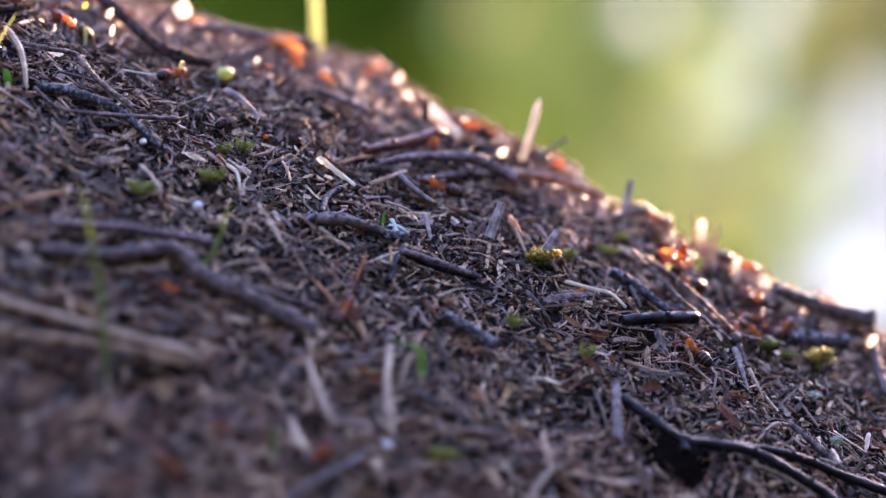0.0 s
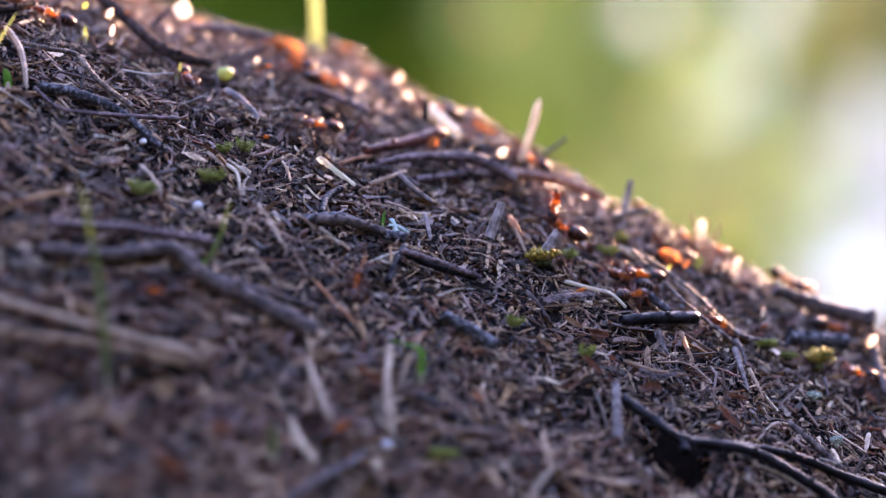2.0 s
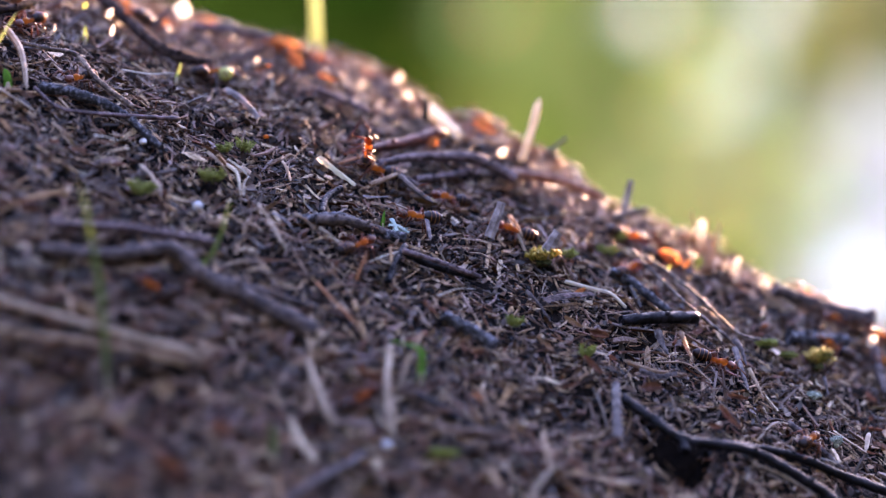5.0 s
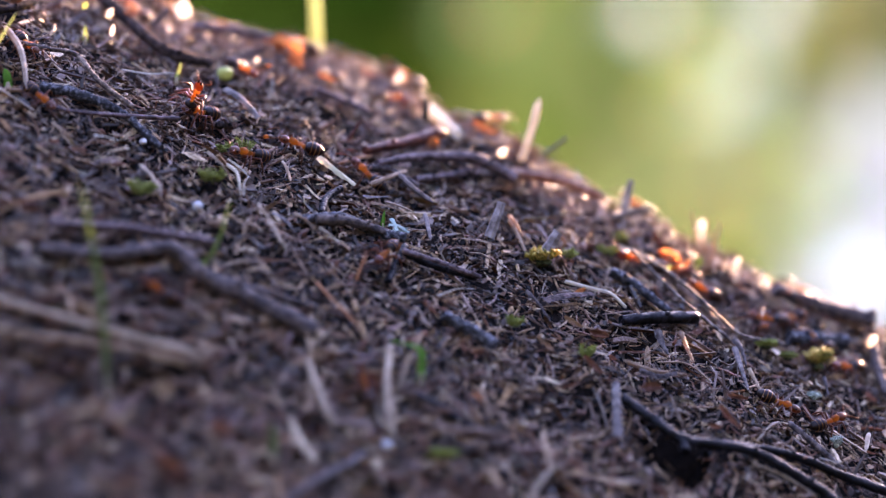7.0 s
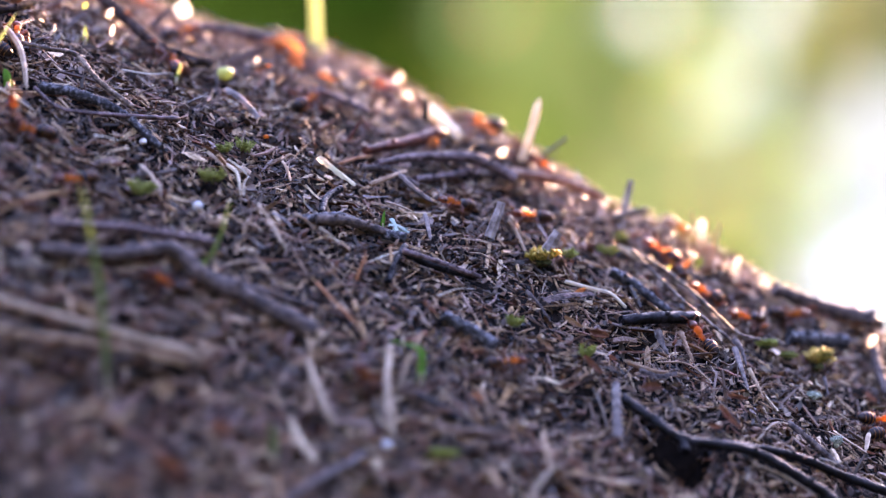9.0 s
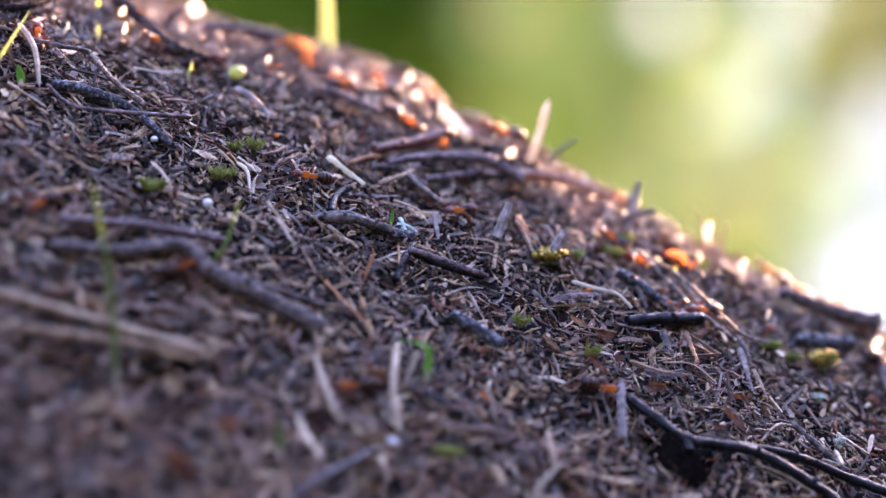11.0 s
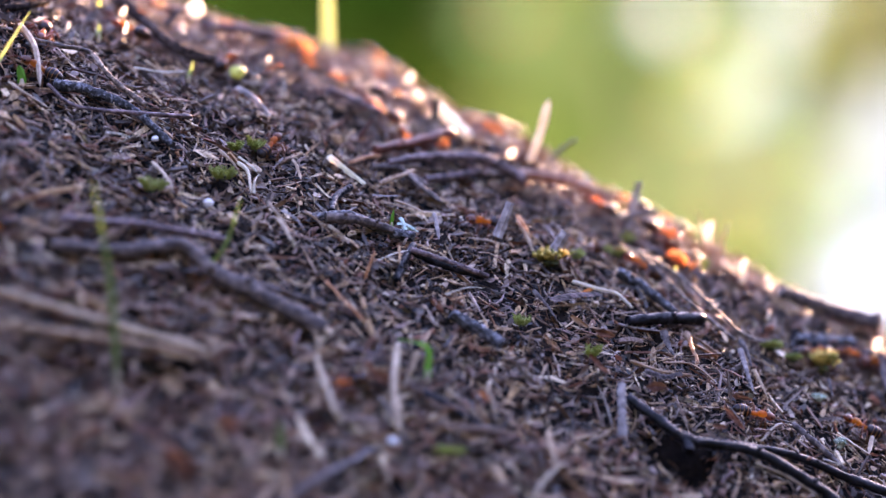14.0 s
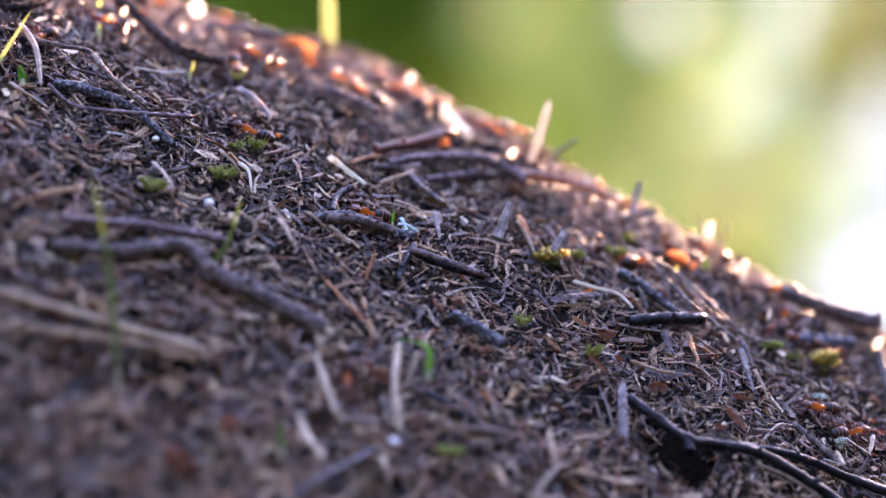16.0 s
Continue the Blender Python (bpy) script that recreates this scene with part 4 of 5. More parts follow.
moss("moss_sprig", "tiny green moss sprig", SPRIG, [(9.5, -17.4, 0.0)], 1.5, 0.72)
moss("moss_sprig", "tiny green moss sprig", SPRIG, [(19.1, -17.7, 0.0)], 1.34, 0.88)
moss("moss_sprig", "dark green moss sprig", SPRIG, [(-0.3, -39.8, 0.0)], 4.2, 0.49)
moss("moss_sprig", "green moss sprig by the crest", SPRIG, [(23.4, 6.8, 0.0)], 1.3, 0.73)
moss("moss_sprig", "green moss sprig by the crest", SPRIG, [(26.0, 13.6, 0.0)], 1.15, 0.64)
moss("moss_sprig", "tiny green moss sprig", SPRIG, [(17.6, 0.7, 0.0)], 1.6, 0.64)
moss("lichen_tuft", "pale green lichen tuft", LICHEN, [(53.7, -11.2, 0.0)], 0.99, 1.23)
moss("lichen_tuft", "pale blue-green lichen tuft", LICHEN, [(51.8, -3.7, 0.0)], 1.18, 0.79)
moss("lichen_tuft", "pale blue lichen flakes", LICHEN, [(-5.9, -10.1, 0.0)], 1.39, 0.61)
ball("seed_husk", "round yellow-green seed husk", GREEN_HUSK, [(-31.4, 8.0, 0.0)], 1.22)
ball("pebble", "small whitish pebble in the needle litter", PALE_STONE, [(-32.4, -22.1, 0.0)], 0.69)
ball("pebble", "small bluish white pebble", PALE_STONE, [(-7.0, -41.5, 0.0)], 0.71)
ball("pebble", "small pale grain on dark litter", PALE_STONE, [(-40.3, -16.2, 0.0)], 0.49)
ball("seed_husk", "yellowish blurred seed husk", STRAW, [(-33.9, -47.4, 0.0)], 0.63)
ball("resin_bead", "orange resin bead among brown needles", RESIN, [(-24.7, -3.2, 0.0)], 0.39)
ball("resin_bead", "bright orange resin bead", RESIN, [(-1.4, 14.8, 0.0)], 0.98)
ball("seed", "dark grain near the crest", MATTE_BARK, [(-30.9, -5.7, 0.0)], 0.7)
leaf("bud_scale", "reddish-brown bud scale in the needle litter", BROWN_SCALE, [(-33.6, -54.6, 0.0), (-30.6, -54.6, 0.0)], 2.01)
leaf("bud_scale", "brown-red leaf scrap on dark litter", BROWN_SCALE, [(-10.0, -35.0, 0.0), (-7.8, -34.6, 0.0)], 1.8)
leaf("bud_scale", "orange-brown curled scale among brown needles", BROWN_SCALE, [(38.1, -13.8, 0.0), (41.1, -11.6, 0.0)], 0.9)
leaf("bud_scale", "brown curled scale in the needle litter", BROWN_SCALE, [(35.2, -20.0, 0.0), (37.1, -19.8, 0.0)], 0.78)
leaf("bud_scale", "orange scale on a stalk", ORANGE_LEAF, [(17.2, -8.3, 0.0), (19.3, -4.9, 0.0)], 0.77)
leaf("husk", "sunlit pale husk on the crest", PALE_HUSK, [(-39.5, 23.4, 0.8), (-38.7, 23.4, 3.7)], 2.53)
leaf("husk", "sunlit pale scale by a straw", PALE_HUSK, [(8.1, 14.3, 0.8), (9.3, 14.3, 2.8)], 1.49)
leaf("husk", "sunlit pale scale near the edge", PALE_HUSK, [(62.1, 14.3, 0.8), (63.3, 14.3, 2.9)], 1.24)
leaf("husk", "sunlit pale scale near the crest", PALE_HUSK, [(-48.3, 7.7, 0.8), (-47.5, 7.7, 2.5)], 1.14)
twig("straw", "flat tan wood splinter", TAN_WOOD, [(29.3, -11.6, 0.0), (33.3, -11.0, 0.0), (36.8, -12.1, 0.0)], 0.76, 0.68)
slab("straw", "flat pale tan splinter", TAN_WOOD, [(32.9, -5.4, 0.0), (33.5, -8.4, 0.0), (34.2, -11.3, 0.0)], 0.99, 0.27)
slab("straw", "grey wood splinter on dark litter", GREY_WOOD, [(29.6, -7.0, 0.0), (30.1, -9.0, 0.0), (30.7, -11.0, 0.0)], 1.31, 0.3)
slab("straw", "grey wood splinter among brown needles", GREY_WOOD, [(41.1, -0.1, 0.0), (41.7, -2.6, 0.0), (42.1, -5.0, 0.0)], 1.17, 0.25)
slab("straw", "pale thin needle in the needle litter", PALE_STRAW, [(-0.8, -20.5, 0.0), (2.0, -17.7, 0.0), (4.4, -15.5, 0.0)], 0.49, 0.11)
twig("straw", "tan upright stick on dark litter", TAN_WOOD, [(12.8, -31.1, 0.0), (13.3, -33.4, 0.0), (13.8, -35.7, 0.0)], 0.85, 1.16)
twig("straw", "thick pale grey stick", GREY_WOOD, [(-19.0, -51.8, 0.0), (-14.1, -47.4, 0.0), (-9.0, -43.0, 0.0)], 1.6, 1.3)
twig("twig", "dark bark twig with lichen", LICHEN_BARK, [(0.1, -21.6, 0.0), (3.4, -21.8, 0.0), (7.0, -22.4, 0.0)], 1.62, 1.92)
twig("twig", "dark buried twig among brown needles", DARK_BARK, [(-3.5, -34.3, 0.0), (0.1, -34.5, 0.0), (4.2, -35.0, 0.0)], 1.05, 1.21)
twig("straw", "thin grey straw in the needle litter", STRAW, [(-0.7, -32.0, 0.0), (2.2, -33.2, 0.0), (4.2, -34.0, 0.0)], 0.58, 0.41)
slab("straw", "thin tan needle on dark litter", STRAW, [(4.8, -30.1, 0.0), (5.5, -32.3, 0.0), (6.3, -34.0, 0.0)], 0.46, 0.12)
twig("straw", "pale dry stalk bit", STRAW, [(53.6, -8.9, 0.0), (55.8, -9.6, 0.0), (58.1, -10.2, 0.0)], 0.77, 0.61)
twig("straw", "pale dry stalk bit", STRAW, [(59.0, -5.9, 0.0), (57.8, -10.2, 0.0)], 0.78, 0.62)
slab("straw", "pale splinter among brown needles", PALE_STRAW, [(-26.7, -18.2, 0.0), (-26.7, -16.2, 0.0), (-26.3, -14.0, 0.0)], 0.51, 0.11)
slab("straw", "pale splinter in the needle litter", PALE_STRAW, [(-29.4, -13.2, 0.0), (-27.5, -13.5, 0.0), (-26.3, -14.3, 0.0)], 0.71, 0.13)
slab("straw", "grey-tan splinter on dark litter", STRAW, [(-32.0, -14.1, 0.0), (-30.0, -15.1, 0.0), (-29.1, -15.9, 0.0)], 0.7, 0.15)
slab("straw", "pale needle bit among brown needles", PALE_STRAW, [(-46.6, -19.4, 0.0), (-44.8, -18.7, 0.0), (-43.5, -18.4, 0.0)], 0.67, 0.15)
slab("straw", "pale needle bit in the needle litter", STRAW, [(-45.9, -14.8, 0.0), (-44.5, -15.1, 0.0), (-42.8, -15.1, 0.0)], 0.61, 0.13)
twig("straw", "grey-tan stalk bit on dark litter", STRAW, [(-59.8, -18.9, 0.0), (-57.2, -19.1, 0.0), (-54.5, -19.0, 0.0)], 1.03, 0.71)
slab("straw", "grey splinter by the moss", STRAW, [(-16.6, -17.8, 0.0), (-14.6, -18.7, 0.0), (-13.8, -19.6, 0.0)], 0.68, 0.15)
slab("straw", "pale bent stalk among brown needles", STRAW, [(-24.8, -19.4, 0.0), (-23.2, -20.9, 0.0), (-22.0, -22.0, 0.0)], 0.67, 0.15)
twig("needle", "brown-red needle in the needle litter", ORANGE_WOOD, [(-14.6, -1.5, 0.0), (-12.3, 1.8, 0.0), (-10.0, 4.4, 0.0)], 0.55, 0.48)
slab("wood_chip", "flat grey wood chip near the crest", PALE_GREY, [(-30.8, 1.3, 1.2), (-28.3, -0.5, 1.4), (-26.0, -1.7, 1.0)], 1.52, 1.2)
twig("twig", "purple-grey buried twig near the crest", GREY_BARK, [(-11.5, -0.2, 0.0), (-7.5, 2.7, 0.0), (-3.5, 1.7, 0.0)], 1.11, 0.8)
twig("twig", "flat brown twig near the crest", PURPLE_BARK, [(-3.9, 3.0, 0.0), (0.5, 7.7, 0.0), (3.8, 10.8, 0.0)], 1.12, 0.96)
twig("straw", "thin twig near the crest", RED_BARK, [(-13.6, 4.2, 0.8), (-11.6, 4.2, 4.7)], 0.64, 0.48)
twig("twig", "pale twig behind the crest stubs", GREY_BARK, [(29.9, 15.1, 0.0), (33.6, 14.3, 0.0), (37.5, 12.1, 0.0)], 0.98, 0.81)
twig("straw", "pale thin straw on dark litter", PALE_STRAW, [(-44.9, -3.3, 0.0), (-41.5, -1.5, 0.0), (-38.1, 1.8, 0.0)], 0.63, 0.39)
twig("twig", "dark stick end in the corner", MATTE_BARK, [(-63.0, -5.9, 0.0), (-60.2, -1.5, 0.0), (-58.1, 3.8, 0.0)], 1.09, 0.94)
slab("straw", "pale needle among brown needles", STRAW, [(42.4, -5.2, 0.0), (43.3, -7.9, 0.0), (43.8, -9.9, 0.0)], 0.66, 0.14)
twig("straw", "pale needle in the needle litter", STRAW, [(42.0, -17.9, 0.0), (44.7, -14.5, 0.0), (47.4, -12.1, 0.0)], 0.56, 0.39)
twig("twig", "thin grey twig on dark litter", GREY_BARK, [(47.0, -12.3, 0.0), (50.2, -13.8, 0.0), (53.8, -15.4, 0.0)], 0.91, 0.75)
twig("straw", "tan stalk among brown needles", STRAW, [(40.7, -22.4, 0.0), (45.3, -21.7, 0.0), (49.7, -22.2, 0.0)], 0.85, 0.85)
twig("straw", "thin vertical stalk in the needle litter", STRAW, [(9.2, 0.1, 1.8), (10.4, 0.1, -0.0), (11.7, -2.4, -0.0)], 0.56, 0.48)
slab("straw", "grey stalk on dark litter", GREY_WOOD, [(11.2, -12.2, 0.0), (13.1, -13.5, 0.0), (14.3, -14.8, 0.0)], 0.88, 0.19)
slab("straw", "pale splinter among brown needles", GREY_WOOD, [(53.8, 0.9, 0.0), (53.8, -1.0, 0.0), (53.8, -3.0, 0.0)], 0.59, 0.19)
twig("straw", "sunlit frayed straw fibre on the crest", STRAW, [(37.8, 16.5, 0.0), (37.4, 16.5, 3.8), (36.5, 16.5, 7.7)], 0.52, 0.24)
twig("straw", "sunlit frayed straw fibre on the crest", STRAW, [(38.6, 17.3, 0.0), (38.7, 17.3, 3.4), (39.1, 17.3, 7.8)], 0.61, 0.24)
twig("straw", "sunlit frayed straw fibre on the crest", STRAW, [(39.2, 17.3, 0.0), (40.3, 17.3, 4.2), (41.1, 17.3, 8.3)], 0.51, 0.24)
twig("straw", "sunlit broken straw end on the crest", PALE_STRAW, [(43.1, 17.0, -0.0), (43.6, 17.0, 1.7), (43.7, 17.0, 3.3)], 0.71, 0.42)
leaf("husk", "small yellow sunlit husk on the crest", GREEN_HUSK, [(36.9, 12.3, 0.8), (37.6, 12.3, 2.4)], 1.15)
twig("straw", "sunlit frayed straw fibre on the crest", STRAW, [(38.1, 16.1, 0.0), (38.0, 16.1, 3.6), (37.8, 16.1, 6.6)], 0.71, 0.31)
twig("straw", "sunlit frayed straw fibre on the crest", STRAW, [(38.9, 17.0, 0.0), (39.6, 17.0, 3.1), (39.9, 17.0, 6.7)], 0.71, 0.3)
twig("straw", "sunlit frayed straw fibre on the crest", STRAW, [(38.2, 15.8, 0.0), (38.9, 15.8, 3.7), (38.4, 15.8, 6.1)], 0.8, 0.42)
leaf("dry_leaf", "curled orange-red leaf scrap in the sun", ORANGE_LEAF, [(31.8, 14.5, 0.1), (34.8, 14.3, 0.0)], 2.34)
leaf("husk", "tiny sunlit pale husk near the edge", PALE_HUSK, [(45.8, 8.2, 0.8), (46.2, 8.2, 2.6)], 0.48)
leaf("bud_scale", "small bright red bud scale", BROWN_SCALE, [(45.0, 4.5, 0.8), (46.3, 4.5, 2.0)], 0.72)
leaf("husk", "yellow-lit husk beside the stem", GREEN_HUSK, [(36.7, 12.4, 0.8), (37.6, 12.4, 2.6)], 1.15)
leaf("bud_scale", "orange sunlit scale below the twig", ORANGE_LEAF, [(-2.0, 11.8, 0.8), (-0.7, 11.5, 2.2)], 1.31)
blade("grass_blade", "tiny bright green shoot beside a straw", SHOOT, [(-58.5, -16.1, 0.0), (-58.7, -16.1, 0.8), (-59.0, -16.1, 1.6)], 1.2)
twig("twig", "blurred purple-grey twig behind the crest", PURPLE_BARK, [(-37.5, 21.6, 1.0), (-31.0, 24.5, 1.5), (-24.4, 27.8, 1.0)], 1.07, 1.41)
twig("twig", "short brown twig bit near the crest", PURPLE_BARK, [(-18.4, 12.6, 0.8), (-14.4, 13.6, 1.0), (-10.7, 14.2, 0.6)], 1.06, 0.89)
leaf("bud_scale", "small sunlit orange scale on the crest", BROWN_SCALE, [(-12.2, 30.6, 0.8), (-9.9, 27.9, 1.2)], 0.81)
leaf("husk", "pale sunlit husk behind the crest", PALE_HUSK, [(-7.3, 31.3, 0.8), (-6.3, 31.3, 2.7)], 1.16)
leaf("bud_scale", "brown-orange scale near the crest", BROWN_SCALE, [(4.7, 22.6, 0.0), (8.1, 19.2, 0.0)], 1.7)
leaf("husk", "frayed white sunlit husk on the crest", PALE_HUSK, [(38.8, 28.0, -0.8), (39.2, 28.0, 2.8)], 1.9)
leaf("husk", "small pale sunlit husk on the crest", PALE_HUSK, [(43.1, 17.6, 0.8), (43.6, 17.6, 2.8)], 1.34)
leaf("husk", "small yellow sunlit husk near moss", GREEN_HUSK, [(32.3, 8.2, 0.8), (32.7, 8.2, 1.8)], 0.56)
slab("straw", "short curved tan stalk behind moss", TAN_WOOD, [(9.4, 2.0, 1.0), (10.4, -0.6, 1.2), (11.5, -2.3, 0.8)], 0.67, 0.19)
slab("bark_strip", "ridged brown bark piece below moss", PURPLE_BARK, [(13.5, -12.1, 0.6), (16.8, -9.1, 0.8), (20.5, -5.2, 0.5)], 1.99, 1.53)
twig("twig", "dark curved twig among needles", PURPLE_BARK, [(-5.5, -15.6, 0.8), (-1.1, -14.6, 1.0), (5.1, -12.3, 0.8)], 0.97, 0.73)
leaf("bud_scale", "pale orange scale beside a dry leaf", ORANGE_LEAF, [(34.8, 10.8, 0.8), (35.6, 10.8, 2.6)], 0.98)
leaf("bud_scale", "brown bark scale in the needle litter", BROWN_SCALE, [(19.7, -12.6, 0.0), (22.4, -11.8, 0.0)], 1.22)
leaf("bud_scale", "brown bark scale among needles", BROWN_SCALE, [(26.1, -18.3, 0.0), (28.9, -16.5, 0.0)], 1.34)
slab("bark_strip", "pale torn bark splinter on dark litter", TAN_WOOD, [(17.3, -13.4, 0.6), (20.0, -12.8, 0.8), (22.7, -11.3, 0.5)], 0.9, 0.43)
slab("bark_strip", "dark torn bark piece below a twig", GREY_BARK, [(26.3, -15.6, 0.6), (29.0, -15.5, 0.8), (31.4, -14.1, 0.5)], 1.66, 1.2)
twig("straw", "long tan splinter below a dark twig", TAN_WOOD, [(24.4, -15.9, 1.0), (28.7, -14.8, 1.2), (33.8, -13.7, 0.8)], 0.65, 0.41)
twig("twig", "grey half-buried twig with fine ridges", GREY_BARK, [(-17.0, -17.1, 1.0), (-12.5, -15.1, 1.2), (-8.0, -12.7, 0.8)], 1.35, 1.19)
slab("wood_chip", "pale tan flake among needles", TAN_WOOD, [(-10.0, -8.3, 0.8), (-7.7, -7.9, 1.0), (-5.6, -7.4, 0.8)], 0.85, 0.37)
slab("wood_chip", "pale torn flake in the needle litter", PALE_GREY, [(-11.2, -7.9, 0.8), (-9.3, -7.1, 1.0), (-7.4, -5.4, 0.8)], 0.77, 0.38)
slab("wood_chip", "brown splinter beside a twig bit", TAN_WOOD, [(-15.3, -11.7, 0.8), (-13.0, -10.9, 1.0), (-10.8, -10.1, 0.8)], 0.52, 0.18)
twig("straw", "pale bent straw among brown needles", PALE_STRAW, [(-29.2, -14.5, 1.0), (-27.7, -15.5, 1.2), (-27.1, -18.0, 0.8)], 0.58, 0.33)
slab("wood_chip", "grey-violet flake by the moss", PALE_GREY, [(-22.8, -20.2, 0.8), (-20.9, -21.0, 1.0), (-19.7, -21.6, 0.7)], 0.78, 0.27)
slab("wood_chip", "tan splinter on dark litter", TAN_WOOD, [(-20.0, -17.6, 0.8), (-18.0, -18.3, 1.0), (-16.5, -19.1, 0.7)], 0.72, 0.21)
leaf("husk", "pale sunlit scale below a twig", PALE_HUSK, [(-46.9, 1.3, 0.8), (-46.5, 1.3, 2.6)], 0.88)
leaf("husk", "yellow sunlit husk on the crest", GREEN_HUSK, [(-51.6, 6.8, 0.8), (-51.1, 6.8, 2.0)], 0.89)
leaf("bud_scale", "orange sunlit scale beside a dark twig", BROWN_SCALE, [(-46.5, 13.8, 0.8), (-45.5, 13.8, 0.3)], 0.9)
leaf("bud_scale", "orange-brown scale near a dry leaf", BROWN_SCALE, [(-27.2, 10.0, 0.8), (-24.7, 10.0, 2.5)], 0.89)
leaf("bud_scale", "brown scale below the grass blade", BROWN_SCALE, [(-18.6, 18.0, 0.8), (-15.6, 17.4, 1.1)], 1.07)
leaf("husk", "small pale sunlit scale near a leaf", PALE_HUSK, [(-27.4, 12.8, 0.8), (-26.8, 12.6, 1.8)], 0.73)

twig("straw", "thin tan needle lying on dark litter", TAN_WOOD, [(-22.1, -8.8, 0.6), (-21.4, -10.4, 0.8), (-20.7, -12.1, 0.6)], 0.5, 0.4)
twig("straw", "pale curved straw bit among brown needles", STRAW, [(-23.1, -21.1, 0.6), (-22.1, -22.5, 0.8), (-21.2, -23.8, 0.6)], 0.8, 0.5)
twig("straw", "pale thin straw across the litter", PALE_STRAW, [(-9.8, -19.3, 0.6), (-7.8, -17.5, 0.8), (-5.8, -15.7, 0.6)], 0.45, 0.4)
twig("husk", "pale tan curled husk on dark litter", STRAW, [(-8.1, -5.8, 0.6), (-5.8, -5.5, 0.8), (-3.6, -5.2, 0.6)], 1.0, 0.5)
twig("straw", "grey-tan straw stub lying downhill", GREY_WOOD, [(-2.5, -4.6, 0.6), (-2.1, -7.1, 0.8), (-1.7, -9.7, 0.6)], 0.7, 0.55)
twig("straw", "grey-tan straw beside small moss", STRAW, [(-40.2, -20.2, 0.6), (-38.5, -21.5, 0.8), (-36.9, -22.9, 0.6)], 0.9, 0.6)
twig("straw", "tan needle above a moss cushion", TAN_WOOD, [(3.7, -8.5, 0.6), (5.6, -8.5, 0.8), (7.4, -8.5, 0.6)], 0.5, 0.4)
twig("wood_chip", "grey-violet pointed splinter by a stem", GREY_WOOD, [(40.8, -2.8, 0.6), (41.3, -6.1, 0.8), (41.9, -9.4, 0.6)], 0.9, 0.4)
slab("lichen_flake", "pale blue-white lichen flake", PALE_LICHEN, [(-7.5, -11.2, 0.6), (-6.2, -11.2, 0.9), (-4.8, -11.2, 0.6)], 0.75, 0.5)
slab("lichen_flake", "pale blue-white lichen flake", PALE_LICHEN, [(-7.0, -9.4, 0.6), (-6.7, -10.8, 0.9), (-6.3, -12.1, 0.6)], 0.7, 0.5)
leaf("bud_scale", "pale yellow husk in the shaded litter", STRAW, [(-35.1, -47.5, 0.7), (-32.7, -48.0, 1.1)], 2.4)
leaf("bud_scale", "red-brown bud scale in the shaded litter", BROWN_SCALE, [(-33.8, -54.4, 0.7), (-30.8, -55.0, 1.1)], 3.0)
leaf("bud_scale", "rusty bud scale beside straw stalks", BROWN_SCALE, [(-10.7, -34.6, 0.3), (-7.7, -36.2, 0.6)], 1.00)
leaf("bud_scale", "red-brown bud scale in the shaded litter", BROWN_SCALE, [(-27.8, -49.3, 0.7), (-25.6, -49.7, 1.1)], 2.2)
leaf("bud_scale", "dull orange bud scale on dark litter", ORANGE_LEAF, [(3.8, -31.6, 0.3), (5.3, -32.4, 0.6)], 0.50)
leaf("bud_scale", "tan scale in the shaded litter", TAN_WOOD, [(12.6, -18.6, 0.3), (14.7, -19.7, 0.6)], 0.70)
leaf("bud_scale", "tan scale beside a dark twig", TAN_WOOD, [(16.5, -12.5, 0.3), (18.9, -13.8, 0.6)], 0.80)
leaf("bud_scale", "rusty bud scale on dark litter", BROWN_SCALE, [(36.9, -17.6, 0.3), (39.6, -19.0, 0.6)], 0.90)
leaf("bud_scale", "reddish bud scale near a black twig", BROWN_SCALE, [(18.8, -18.5, 0.3), (21.2, -19.8, 0.6)], 0.80)

# ---- ants ----
CHITIN = wood("red ant chitin", (0.035, 0.012, 0.009), (0.07, 0.022, 0.014), (0.12, 0.04, 0.024), 0.3, 1200, relief=0.00004, through=0.6, tint=(1.0, 0.45, 0.09))
DARK_CHITIN = wood("black-brown ant chitin", (0.006, 0.004, 0.004), (0.013, 0.008, 0.007), (0.028, 0.017, 0.013), 0.42, 1200, relief=0.00003, through=0.04, tint=(0.8, 0.2, 0.04), gloss=0.22)
HEAD_CHITIN = wood("dark red ant head", (0.02, 0.009, 0.007), (0.045, 0.016, 0.011), (0.08, 0.028, 0.018), 0.32, 1200, relief=0.00004, through=0.26, tint=(0.95, 0.32, 0.08))
LEG_CHITIN = wood("brown ant leg", (0.02, 0.009, 0.007), (0.04, 0.016, 0.011), (0.07, 0.028, 0.018), 0.35, 1200, relief=0.00003, through=0.22, tint=(0.95, 0.36, 0.1))
EYE_BLACK = wood("black ant eye", (0.004, 0.004, 0.004), (0.008, 0.008, 0.008), (0.014, 0.013, 0.012), 0.15)
MM = 0.001


def lump(centre, size, taper=0.0, pinch=0.0):
    """An egg-shaped body piece, in millimetres."""
    bm = bmesh.new()
    bmesh.ops.create_uvsphere(bm, u_segments=16, v_segments=12, radius=1.0)
    for v in bm.verts:
        x, y, z = v.co.z, v.co.x, v.co.y
        q = 1 + taper * x - pinch * math.exp(-((x - 0.15) / 0.25) ** 2)
        v.co = Vector(((centre[0] + x * size[0] / 2), centre[1] + y * q * size[1] / 2, centre[2] + z * q * size[2] / 2)) * MM
    return bm


